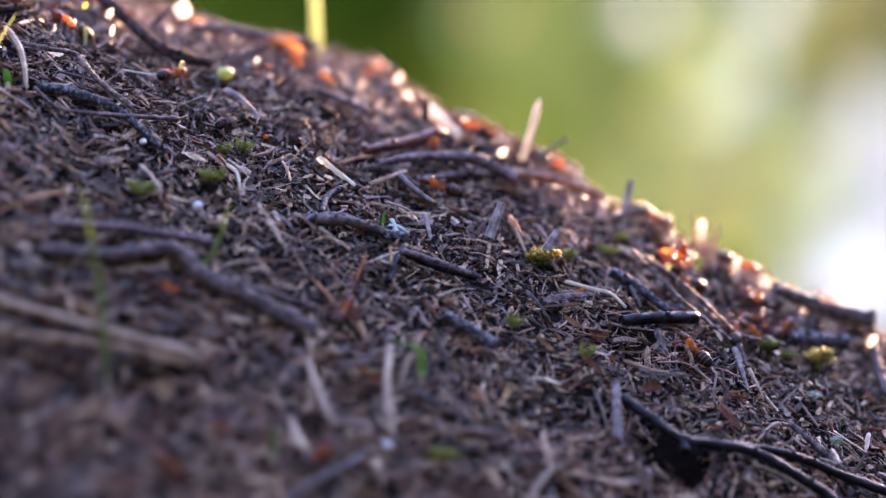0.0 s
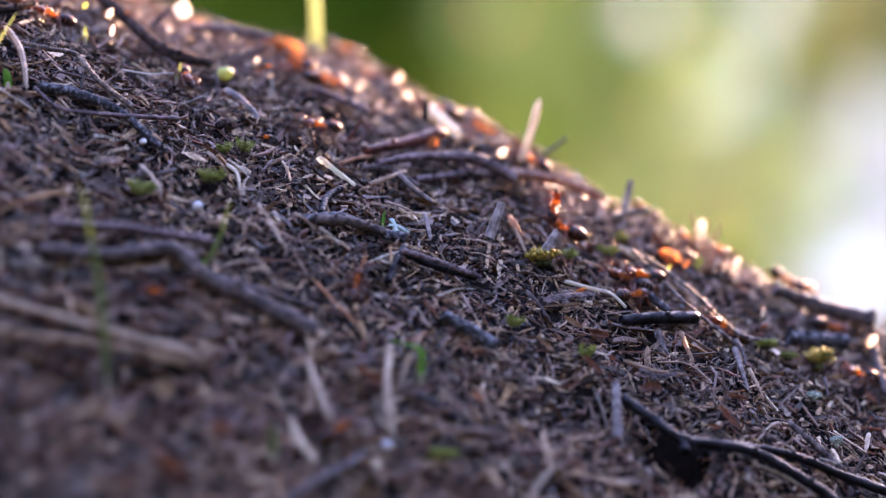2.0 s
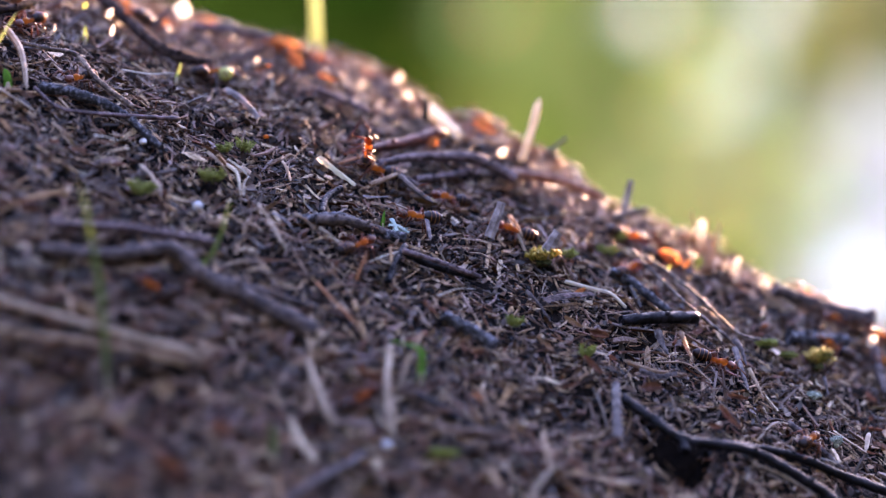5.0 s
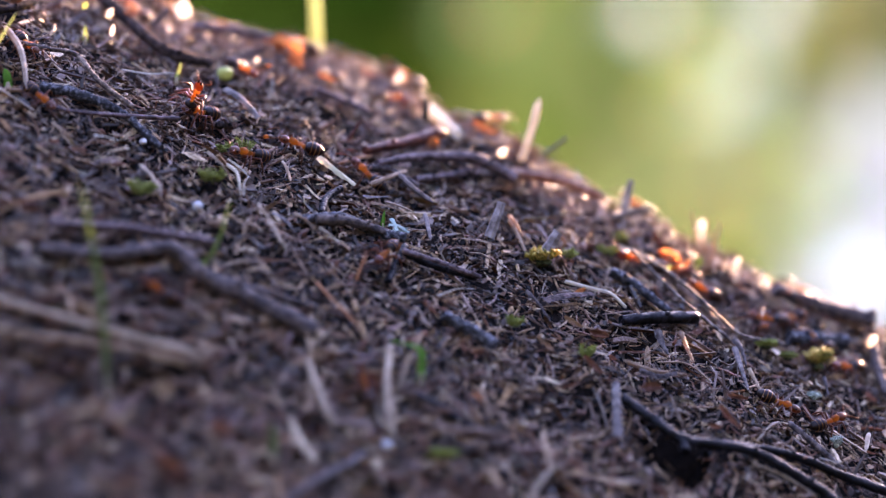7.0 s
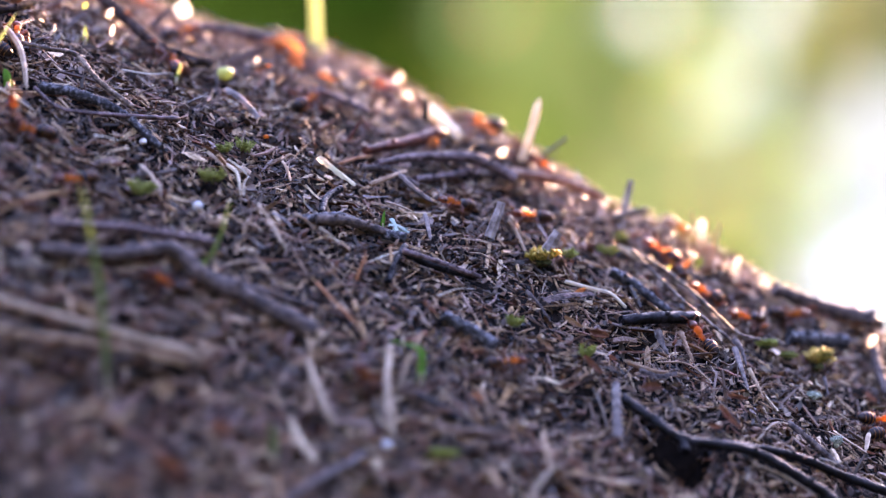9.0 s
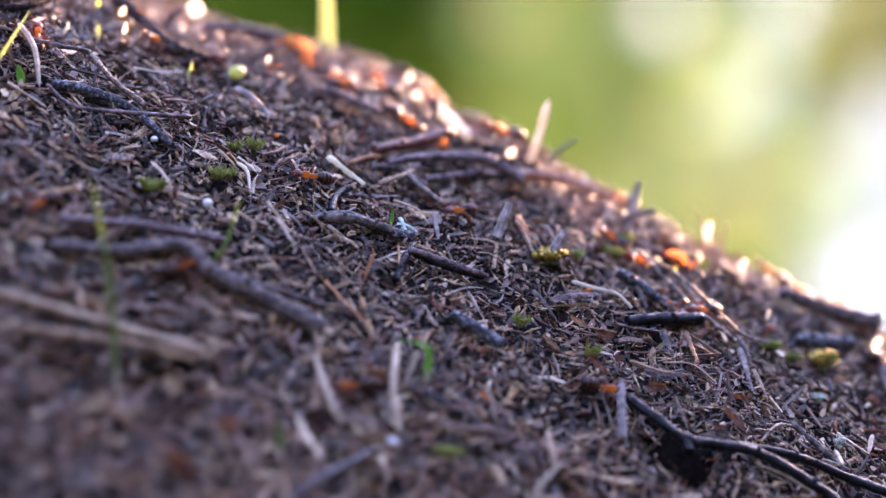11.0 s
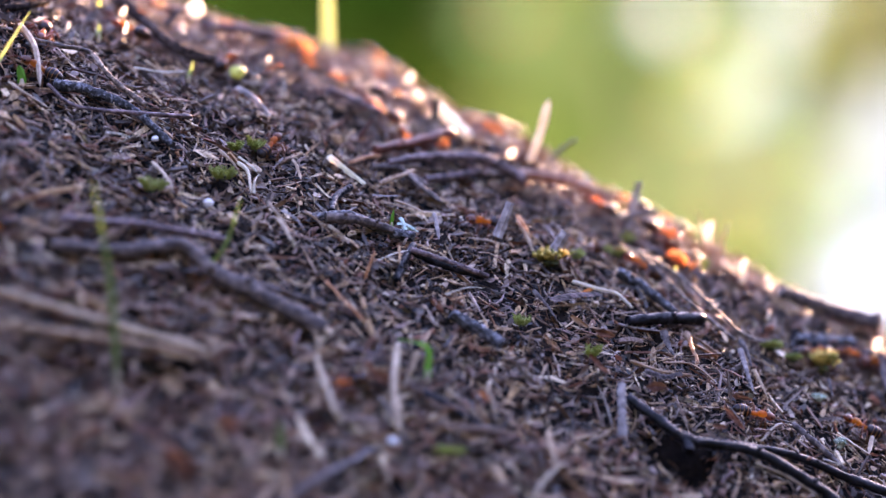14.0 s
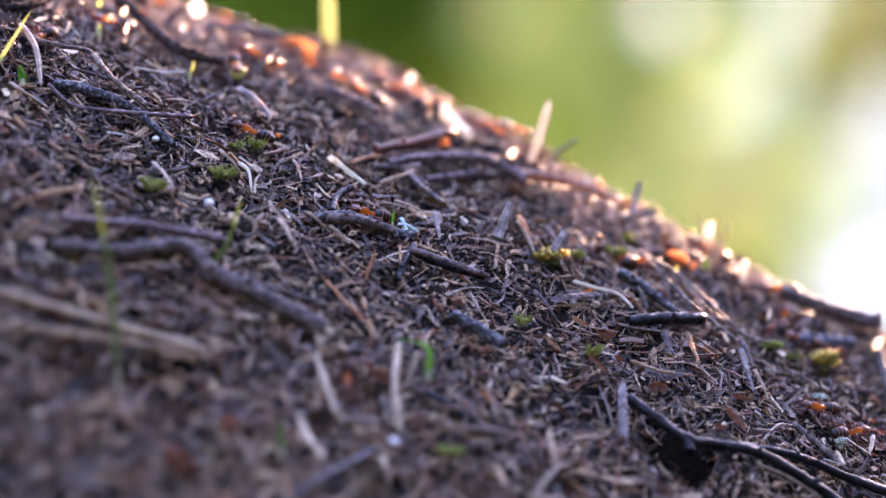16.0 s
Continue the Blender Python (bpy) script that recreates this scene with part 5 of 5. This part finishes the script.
def leg_mesh(reach, back):
    """Coxa, thigh, shin and foot; the hip is at the origin, the leg points to +y."""
    bm = bmesh.new()
    p = [Vector(q) * MM for q in ((0, 0, 0), (0.05 * back, 0.35, -0.12), (0.45 * back, 1.05 * reach, 0.62), (0.9 * back, 1.6 * reach, -0.35), (1.1 * back, 1.85 * reach, -1.15), (1.45 * back, 2.15 * reach, -1.3))]
    tube(bm, p[:3], [0.2 * MM, 0.2 * MM, 0.13 * MM], 7)
    tube(bm, p[2:5], [0.12 * MM, 0.12 * MM, 0.075 * MM], 7)
    tube(bm, p[4:], [0.07 * MM, 0.045 * MM], 6)
    return bm


def antenna_mesh(side):
    bm = bmesh.new()
    p = [Vector((x, y * side, z)) * MM for x, y, z in ((0, 0, 0), (0.45, 0.85, 0.55), (0.75, 1.15, 0.5), (1.7, 1.0, -0.1), (2.05, 0.9, -0.4))]
    tube(bm, p[:2], [0.07 * MM, 0.085 * MM], 6)
    tube(bm, p[1:], [0.06 * MM, 0.07 * MM, 0.085 * MM, 0.05 * MM], 6)
    return bm


HIPS = {"front": (0.75, 1.0, -0.9), "middle": (0.15, 1.05, 0.35), "hind": (-0.4, 1.3, 1.0)}


def build_ant():
    ant = tagged(new("ant"), "red wood ant with dark shiny abdomen", "ant", "ants on the mound")
    head = part("head", lump((2.15, 0, 1.45), (1.65, 1.45, 1.05), -0.22), HEAD_CHITIN, ant, "dark red rounded ant head")
    for side in (-1, 1):
        a = part("antenna", antenna_mesh(side), LEG_CHITIN, head)
        a.location = (2.6 * MM, 0.3 * side * MM, 1.6 * MM)
        part("eye", lump((2.1, 0.62 * side, 1.62), (0.34, 0.2, 0.3)), EYE_BLACK, head)
        jaw = lump((3.05, 0.25 * side, 1.2), (0.62, 0.3, 0.26), -0.4)
        part("mandible", jaw, DARK_CHITIN, head)
    part("thorax", lump((0.75, 0, 1.55), (1.5, 1.0, 1.1), 0.1), CHITIN, ant, "glossy red thorax")
    part("propodeum", lump((-0.25, 0, 1.35), (1.35, 0.8, 0.9), 0.05, 0.1), CHITIN, ant)
    part("petiole", lump((-1.0, 0, 1.3), (0.42, 0.55, 0.85)), CHITIN, ant)
    gaster = part("gaster", lump((-2.45, 0, 1.4), (2.9, 2.0, 1.85), 0.12), DARK_CHITIN, ant, "shiny black-brown abdomen")
    for k, x in enumerate((-1.85, -2.45, -3.05)):
        q = math.sqrt(1 - ((x + 2.45) / 1.47) ** 2) * (1 + 0.12 * (x + 2.45) / 1.45)
        b = bmesh.new()
        ring = [Vector((x, math.cos(a) * 1.0 * q, 1.4 + math.sin(a) * 0.93 * q)) * MM for a in [i * math.pi / 9 for i in range(18)]]
        tube(b, ring + [ring[0]], [0.035 * MM] * 19, 5, closed=False)
        part("segment_rim", b, CHITIN, gaster)
    for which, (x, reach, back) in HIPS.items():
        for side in (-1, 1):
            bm = leg_mesh(reach, -back)
            if side < 0:
                bmesh.ops.scale(bm, vec=(1, -1, 1), verts=bm.verts)
                bmesh.ops.reverse_faces(bm, faces=bm.faces)
            part("leg", bm, LEG_CHITIN, ant).location = (x * MM, 0.32 * side * MM, 1.15 * MM)
    return ant


def trail_at(stops, t):
    """Where a trail is at t: millimetres in plan; past its ends it goes on as it went."""
    ts = [s[0] for s in stops]
    if t <= ts[0] or t >= ts[-1]:
        a, b = (stops[0], stops[1]) if t <= ts[0] else (stops[-2], stops[-1])
        k = (t - (a[0] if t <= ts[0] else b[0])) / (b[0] - a[0])
        o = a if t <= ts[0] else b
        return o[1] + (b[1] - a[1]) * k, o[2] + (b[2] - a[2]) * k
    i = max(k for k in range(len(ts)) if ts[k] <= t)
    a, b = stops[i], stops[min(i + 1, len(stops) - 1)]
    k = 0 if a[0] == b[0] else (t - a[0]) / (b[0] - a[0])
    return a[1] + (b[1] - a[1]) * k, a[2] + (b[2] - a[2]) * k


def crest_trail(start, speed, depth, sway, seed):
    """An ant in the stream along the crest: halting, weaving, in millimetres."""
    rnd = random.Random(seed)
    stops, x, t = [], start, 0.0
    while t < 16.6:
        step = rnd.uniform(0.35, 0.8)
        stops.append((t, x, depth + sway * math.sin(x * 0.11 + seed) + rnd.uniform(-1.5, 1.5)))
        x += speed * step * rnd.choice((0.15, 0.8, 1.0, 1.3, 1.6))
        t += step
    return stops


def ant_rows(stops, step, seed):
    """Poses on the slope along a trail, and how far the ant has gone at each time."""
    rnd = random.Random(seed)
    rows, gone = [], []
    heading, far, before = None, 0.0, None
    for i in range(int(16 / step) + 1):
        t = i * step
        x, y = trail_at(stops, t)
        x += 0.35 * math.sin(t * 3.1 + seed)
        y += 0.45 * math.sin(t * 2.3 + seed * 2)
        ax, ay = trail_at(stops, t + 0.25)
        bx, by = trail_at(stops, t - 0.15)
        if math.hypot(ax - bx, ay - by) > 0.25 or heading is None:
            want = math.atan2(ay - by, ax - bx)
        else:
            want = heading
        want += 0.25 * math.sin(t * 2.0 + seed)
        if heading is None:
            heading = want
        turn = (want - heading + math.pi) % (2 * math.pi) - math.pi
        heading += max(-0.8, min(0.8, turn))
        p = on_mound(x, y, -0.9)
        if before is not None:
            far += (p - before).length * 1000
        before = p
        n = Vector(mound_normal(np.array([x * 0.001]), np.array([y * 0.001]), 0.004)[0])
        f = Vector((math.cos(heading), math.sin(heading), 0))
        f = (f - n * f.dot(n)).normalized()
        s = n.cross(f)
        m = Matrix((f, s, n)).transposed().to_4x4()
        rows.append((t, Matrix.Translation(p) @ m @ pose(0, 0, 0, 0, 5 * math.sin(t * 1.7 + seed) - 4, 0)))
        gone.append(far)
    return rows, gone


def step_legs(ant, gone, step, seed):
    """Tripod gait: three legs swing while three push, paced by the way gone."""
    legs = [o for o in ant.children if o.name.split(".")[0] == "leg"]
    order = {}
    for leg in legs:
        side = 1 if leg.location.y > 0 else -1
        rank = 0 if leg.location.x > 0.0005 else 1 if leg.location.x > -0.0001 else 2
        order[leg] = (side, (rank + (side > 0)) % 2)
    for leg, (side, half) in order.items():
        at = leg.location.copy()
        rows = []
        for i, far in enumerate(gone):
            a = far * 2 * math.pi / 4.6 + half * math.pi + seed
            rows.append((i * step, pose(at.x, at.y, at.z, side * 9 * max(0, math.cos(a)), 0, side * -17 * math.sin(a))))
        walk(leg, rows)


# ---- single pieces of litter on the mound's middle band ----
def build_pieces():
    rnd = np.random.RandomState(81)
    shapes = []
    for kind, name in (("needle", "needle_fragment"), ("stalk", "stalk_fragment"), ("flake", "bark_scale")):
        for tv, tf in TEMPLATES[kind][:3]:
            short, long, thin, wide, flat, lift = SIZES[kind]
            for k in range(2):
                w = rnd.uniform(thin, wide) * 1.05
                size = np.array([rnd.uniform(short, long) * 0.95, w, w * flat]) * 0.001
                shapes.append((name, mesh_from(name, tv * size, tf, LITTER_PIECE)))
    n = 300
    x, y = rnd.uniform(-0.062, 0.07, n), rnd.uniform(-0.012, 0.02, n)
    up = mound_normal(x, y)
    m = turns(n, up, rnd, 0.3)
    z = mound_height(x, y)
    for i in range(n):
        name, me = shapes[rnd.randint(len(shapes))]
        ob = new(name, me)
        ob.parent = MOUND
        rot = Matrix(m[i].tolist()).to_4x4()
        ob.matrix_basis = Matrix.Translation(Vector((x[i], y[i], z[i])) + Vector(up[i]) * rnd.uniform(0.0007, 0.0014)) @ rot


build_pieces()


# ---- what moves ----
CREST_ANTS = 42


def motions():
    """Each ant walks its trail: seconds, then x and y in plan in millimetres."""
    first = build_ant()
    ants = [first] + [copy_thing(first, pose(0, 0, 0)) for _ in range(26 + CREST_ANTS)]
    free = iter(ants)

    def march(*stops, size=1.0, step=0.2, load=False):
        ant = next(free)
        k = ants.index(ant)
        size *= 1.0
        ant.scale = (size, size, size)
        rows, gone = ant_rows(stops, step, k * 1.7)
        walk(ant, rows)
        step_legs(ant, gone, step, k)
        if load:
            # a nest mate held upright in the jaws
            mate = next(free)
            tagged(mate, "red wood ant carried upright by another ant", "ant")
            mate.scale = (0.94, 0.94, 0.94)
            walk(mate, [(t, m @ pose(0.0036, 0.0006, 0.0034, 0, -68, 25)) for t, m in rows])

    march((0.0, 34.0, 8.8), (0.5, 27.1, 7.1), (1.0, 20.6, 3.8), (1.5, 20.2, 6.1), (2.0, 16.3, 6.2), (2.5, 15.5, 5.9), (3.0, 10.7, 7.6), (3.5, 5.4, 9.6), (4.0, 0.1, 4.0), (4.2, -1.1, 4.0), (6.5, -26.7, -3.9), (7.0, -34.8, -5.1), (7.5, -46.2, -14.0), (8.0, -48.1, -19.5), (9.0, -55.3, -23.4), (11.3, -72.0, -28.0), (16.0, -92.0, -36.0), size=1.08, load=True)
    march((0.0, 44.0, 4.5), (1.0, 36.9, 5.9), (1.5, 32.1, 6.2), (2.0, 25.7, 2.3), (2.5, 22.0, 6.6), (3.0, 11.7, 3.0), (3.5, 9.7, 3.5), (4.0, 8.8, 4.9), (4.2, 7.7, 3.5), (6.5, -13.8, -1.1), (7.0, -20.7, -2.6), (7.5, -28.9, -5.2), (8.0, -34.7, -2.3), (8.5, -37.4, -1.0), (9.0, -39.0, 5.2), (9.2, -39.2, 5.7), (11.5, -35.2, 9.7), (13.5, -33.6, 10.3), (15.0, -33.3, 11.9), (16.0, -32.3, 9.6), size=1.0)
    march((1.0, 37.3, 9.4), (2.0, 28.2, 3.4), (2.5, 20.1, 1.3), (3.0, 19.0, 4.3), (3.5, 13.3, 1.8), (4.0, 8.8, -3.0), (4.2, 3.1, -4.1), (6.5, -18.6, -8.4), (7.0, -27.8, -9.4), (7.5, -36.7, -16.8), (8.0, -42.8, -19.3), (9.0, -48.9, -26.5), (11.5, -54.8, -35.7), (16.0, -60.1, -41.7), size=1.03)
    march((0.0, 40.5, 2.0), (0.5, 40.4, 4.4), (1.0, 40.5, 5.2), (1.5, 40.8, 6.0), (2.0, 39.3, 2.1), (2.5, 34.1, 2.3), (3.0, 25.7, 1.6), (3.5, 19.7, 1.3), (4.0, 18.4, 1.0), (4.2, 17.3, 1.5), (6.5, -5.1, -1.5), (7.0, -11.4, -0.5), (7.5, -14.9, 5.6), (8.0, -17.4, 7.5), (8.5, -19.4, 8.4), (9.0, -20.0, 10.4), (12.0, -15.5, 22.5), (16.0, -3.5, 27.9), size=1.0)
    march((1.0, 66.7, 9.2), (2.0, 59.0, 7.1), (2.5, 51.4, 2.2), (3.0, 38.0, 1.1), (3.5, 28.5, 2.3), (4.0, 26.1, 2.4), (4.2, 26.1, 3.8), (6.5, 27.3, 7.3), (7.0, 33.3, 11.1), (8.0, 41.7, 12.9), (9.0, 51.0, 14.5), (12.0, 70.3, 14.0), size=1.0)
    march((0.0, 34.1, -7.7), (0.5, 26.9, -3.5), (1.0, 27.4, -1.7), (1.5, 26.6, -2.3), (2.0, 26.5, -1.2), (3.0, 29.8, -5.9), (4.0, 33.8, -5.7), (6.5, 42.4, -8.5), (8.0, 52.6, -7.8), (9.0, 62.0, -3.4), size=0.97)
    march((4.0, 75.3, 11.8), (6.5, 55.8, 7.3), (7.0, 53.0, 10.7), (7.5, 44.5, 11.3), (8.0, 36.8, 3.5), (8.5, 34.9, 7.8), (9.0, 32.8, 13.3), (9.2, 31.9, 13.5), (11.3, 20.8, 11.7), (12.0, 12.6, 3.3), (12.5, 6.5, 1.1), (13.0, 0.0, 2.0), (14.0, -6.7, 11.4), (15.0, -9.3, 18.1), (16.0, -13.7, 20.2), size=1.03)
    march((6.5, 63.7, 11.0), (7.5, 51.5, 4.8), (8.0, 37.0, -2.3), (8.5, 36.4, -5.0), (9.0, 35.6, -3.0), (11.3, 30.7, 0.4), (12.5, 27.8, 2.4), (13.0, 27.1, 6.8), (14.0, 26.5, 6.8), (15.0, 25.5, 6.8), (16.0, 26.3, 7.5), size=1.0)
    march((6.5, 36.8, 12.3), (7.0, 27.5, 9.8), (8.0, 19.1, 6.6), (8.5, 9.7, 2.1), (9.0, 1.3, 0.2), (9.2, -1.1, -0.4), (11.5, -24.8, -12.0), (12.0, -34.9, -15.5), (12.5, -45.0, -15.2), (13.0, -51.4, -15.9), (14.0, -57.3, -13.2), (16.0, -66.6, -12.9), size=0.96)
    march((8.0, 22.5, 8.2), (8.5, 15.5, 7.2), (9.0, 11.8, 5.9), (9.2, 11.0, 5.5), (11.3, -1.5, -3.3), (12.0, -22.0, -7.0), (13.0, -29.5, -12.1), (14.0, -25.3, -5.6), (15.0, -26.1, -5.6), (16.0, -28.5, -5.6), size=0.95)
    march((9.2, 41.9, 7.3), (11.3, 34.0, 1.0), (13.0, 36.5, -2.2), (13.5, 48.8, 6.0), (14.0, 52.7, 7.5), (15.0, 54.4, 8.4), (16.0, 55.6, 10.4), size=1.0)
    march((11.3, 26.4, 9.3), (12.5, 20.7, 8.9), (13.5, 13.2, 6.8), (14.0, 3.7, -0.9), (15.0, -7.0, -9.4), (16.0, -12.4, -11.1), size=1.0)
    march((0.0, -1.0, 4.1), (0.5, -10.4, 4.7), (1.0, -12.4, 2.8), (2.0, -18.0, 4.2), (3.0, -28.7, -2.9), (4.0, -46.5, -5.7), (4.2, -47.7, -6.0), (6.5, -55.0, -16.2), (7.0, -54.1, -16.0), (7.5, -55.0, -16.2), (8.0, -56.6, -15.6), (8.5, -59.3, -13.5), (9.0, -62.0, -11.3), size=0.95)
    march((0.0, -53.1, 1.7), (3.0, -56.6, 0.7), (6.5, -60.3, -5.5), (7.0, -57.9, -8.2), (9.0, -59.7, -6.3), (11.3, -58.5, -6.5), (12.5, -55.7, -6.3), (13.5, -57.5, -5.0), (16.0, -57.6, -7.1), size=0.95)
    march((0.0, -38.6, 0.9), (1.5, -36.3, 5.1), (2.7, -37.8, -1.0), (3.5, -37.9, -1.1), (4.0, -35.2, 6.5), (6.5, -29.9, 11.2), (7.0, -29.1, 11.3), (9.0, -39.3, 7.1), (12.5, -46.0, 7.0), (16.0, -50.0, 6.1), size=0.95)
    march((0.0, -13.5, -26.8), (2.0, -12.2, -22.7), (4.0, -13.7, -21.8), (6.5, -7.3, -10.9), (8.0, -9.0, -30.1), (8.5, 2.3, -25.5), (9.0, 8.6, -23.4), (12.0, 26.9, -18.7), (16.0, 55.3, -7.3), size=0.95)
    march((0.0, -34.6, -35.7), (4.0, -37.5, -35.7), (9.0, -35.8, -34.8), (12.0, -34.1, -32.9), (16.0, -29.0, -32.0), size=0.95)
    march((2.5, 63.5, -16.2), (3.5, 52.8, -15.7), (3.9, 50.9, -15.5), (4.2, 47.6, -16.1), (6.5, 50.9, -8.9), (9.0, 60.6, -2.1), (12.0, 73.8, 5.9), size=0.95)
    march((11.3, 65.2, -5.1), (14.0, 56.6, -5.6), (16.0, 50.8, -6.0), size=0.95)
    march((0.0, -15.6, -45.1), (5.0, -10.3, -36.5), (9.0, -9.6, -34.8), (11.5, -13.4, -37.1), (13.0, -14.1, -37.2), (16.0, -13.8, -36.2), size=0.95)
    # the knot of ants below the sawn twig, early and late
    march((0.0, 45.5, 9.8), (1.0, 49.0, 14.5), (2.5, 61.0, 16.0), (4.0, 74.0, 18.0), (16.0, 78.0, 60.0))
    march((0.0, 49.0, 10.4), (0.5, 49.4, 11.6), (1.0, 51.8, 19.5), (2.5, 56.0, 34.0), (5.0, 64.0, 52.0), (16.0, 66.0, 80.0))
    march((0.0, 45.3, 15.2), (1.0, 42.0, 20.0), (3.0, 30.0, 26.0), (6.0, 8.0, 40.0), (16.0, -20.0, 90.0), size=0.95)
    march((0.0, 95.0, 18.0), (12.5, 72.0, 16.0), (14.5, 54.0, 11.2), (15.5, 51.8, 10.4), (16.0, 50.0, 9.5))
    march((0.0, 95.0, 22.0), (13.0, 70.0, 16.0), (14.5, 58.0, 12.2), (15.5, 49.0, 10.6), (16.0, 48.6, 12.6), size=1.05)
    march((0.0, 95.0, 26.0), (14.0, 74.0, 26.0), (15.5, 57.0, 21.0), (16.0, 48.5, 18.6))
    # the stream along the crest, both ways
    for k in range(CREST_ANTS):
        there = k % 2 == 0
        speed = (-1 if there else 1) * (9 + 7 * ((k * 37) % 11) / 11)
        span = 30 + ((k * 53) % CREST_ANTS) / CREST_ANTS * 290
        start = (-95 + span) if there else (95 - span)
        depth = (24, 34, 44, 29, 52, 38, 19)[k % 7]
        march(*crest_trail(start, speed, depth, 4.0, k + 1), size=0.88 + 0.2 * ((k * 29) % 7) / 7)


motions()
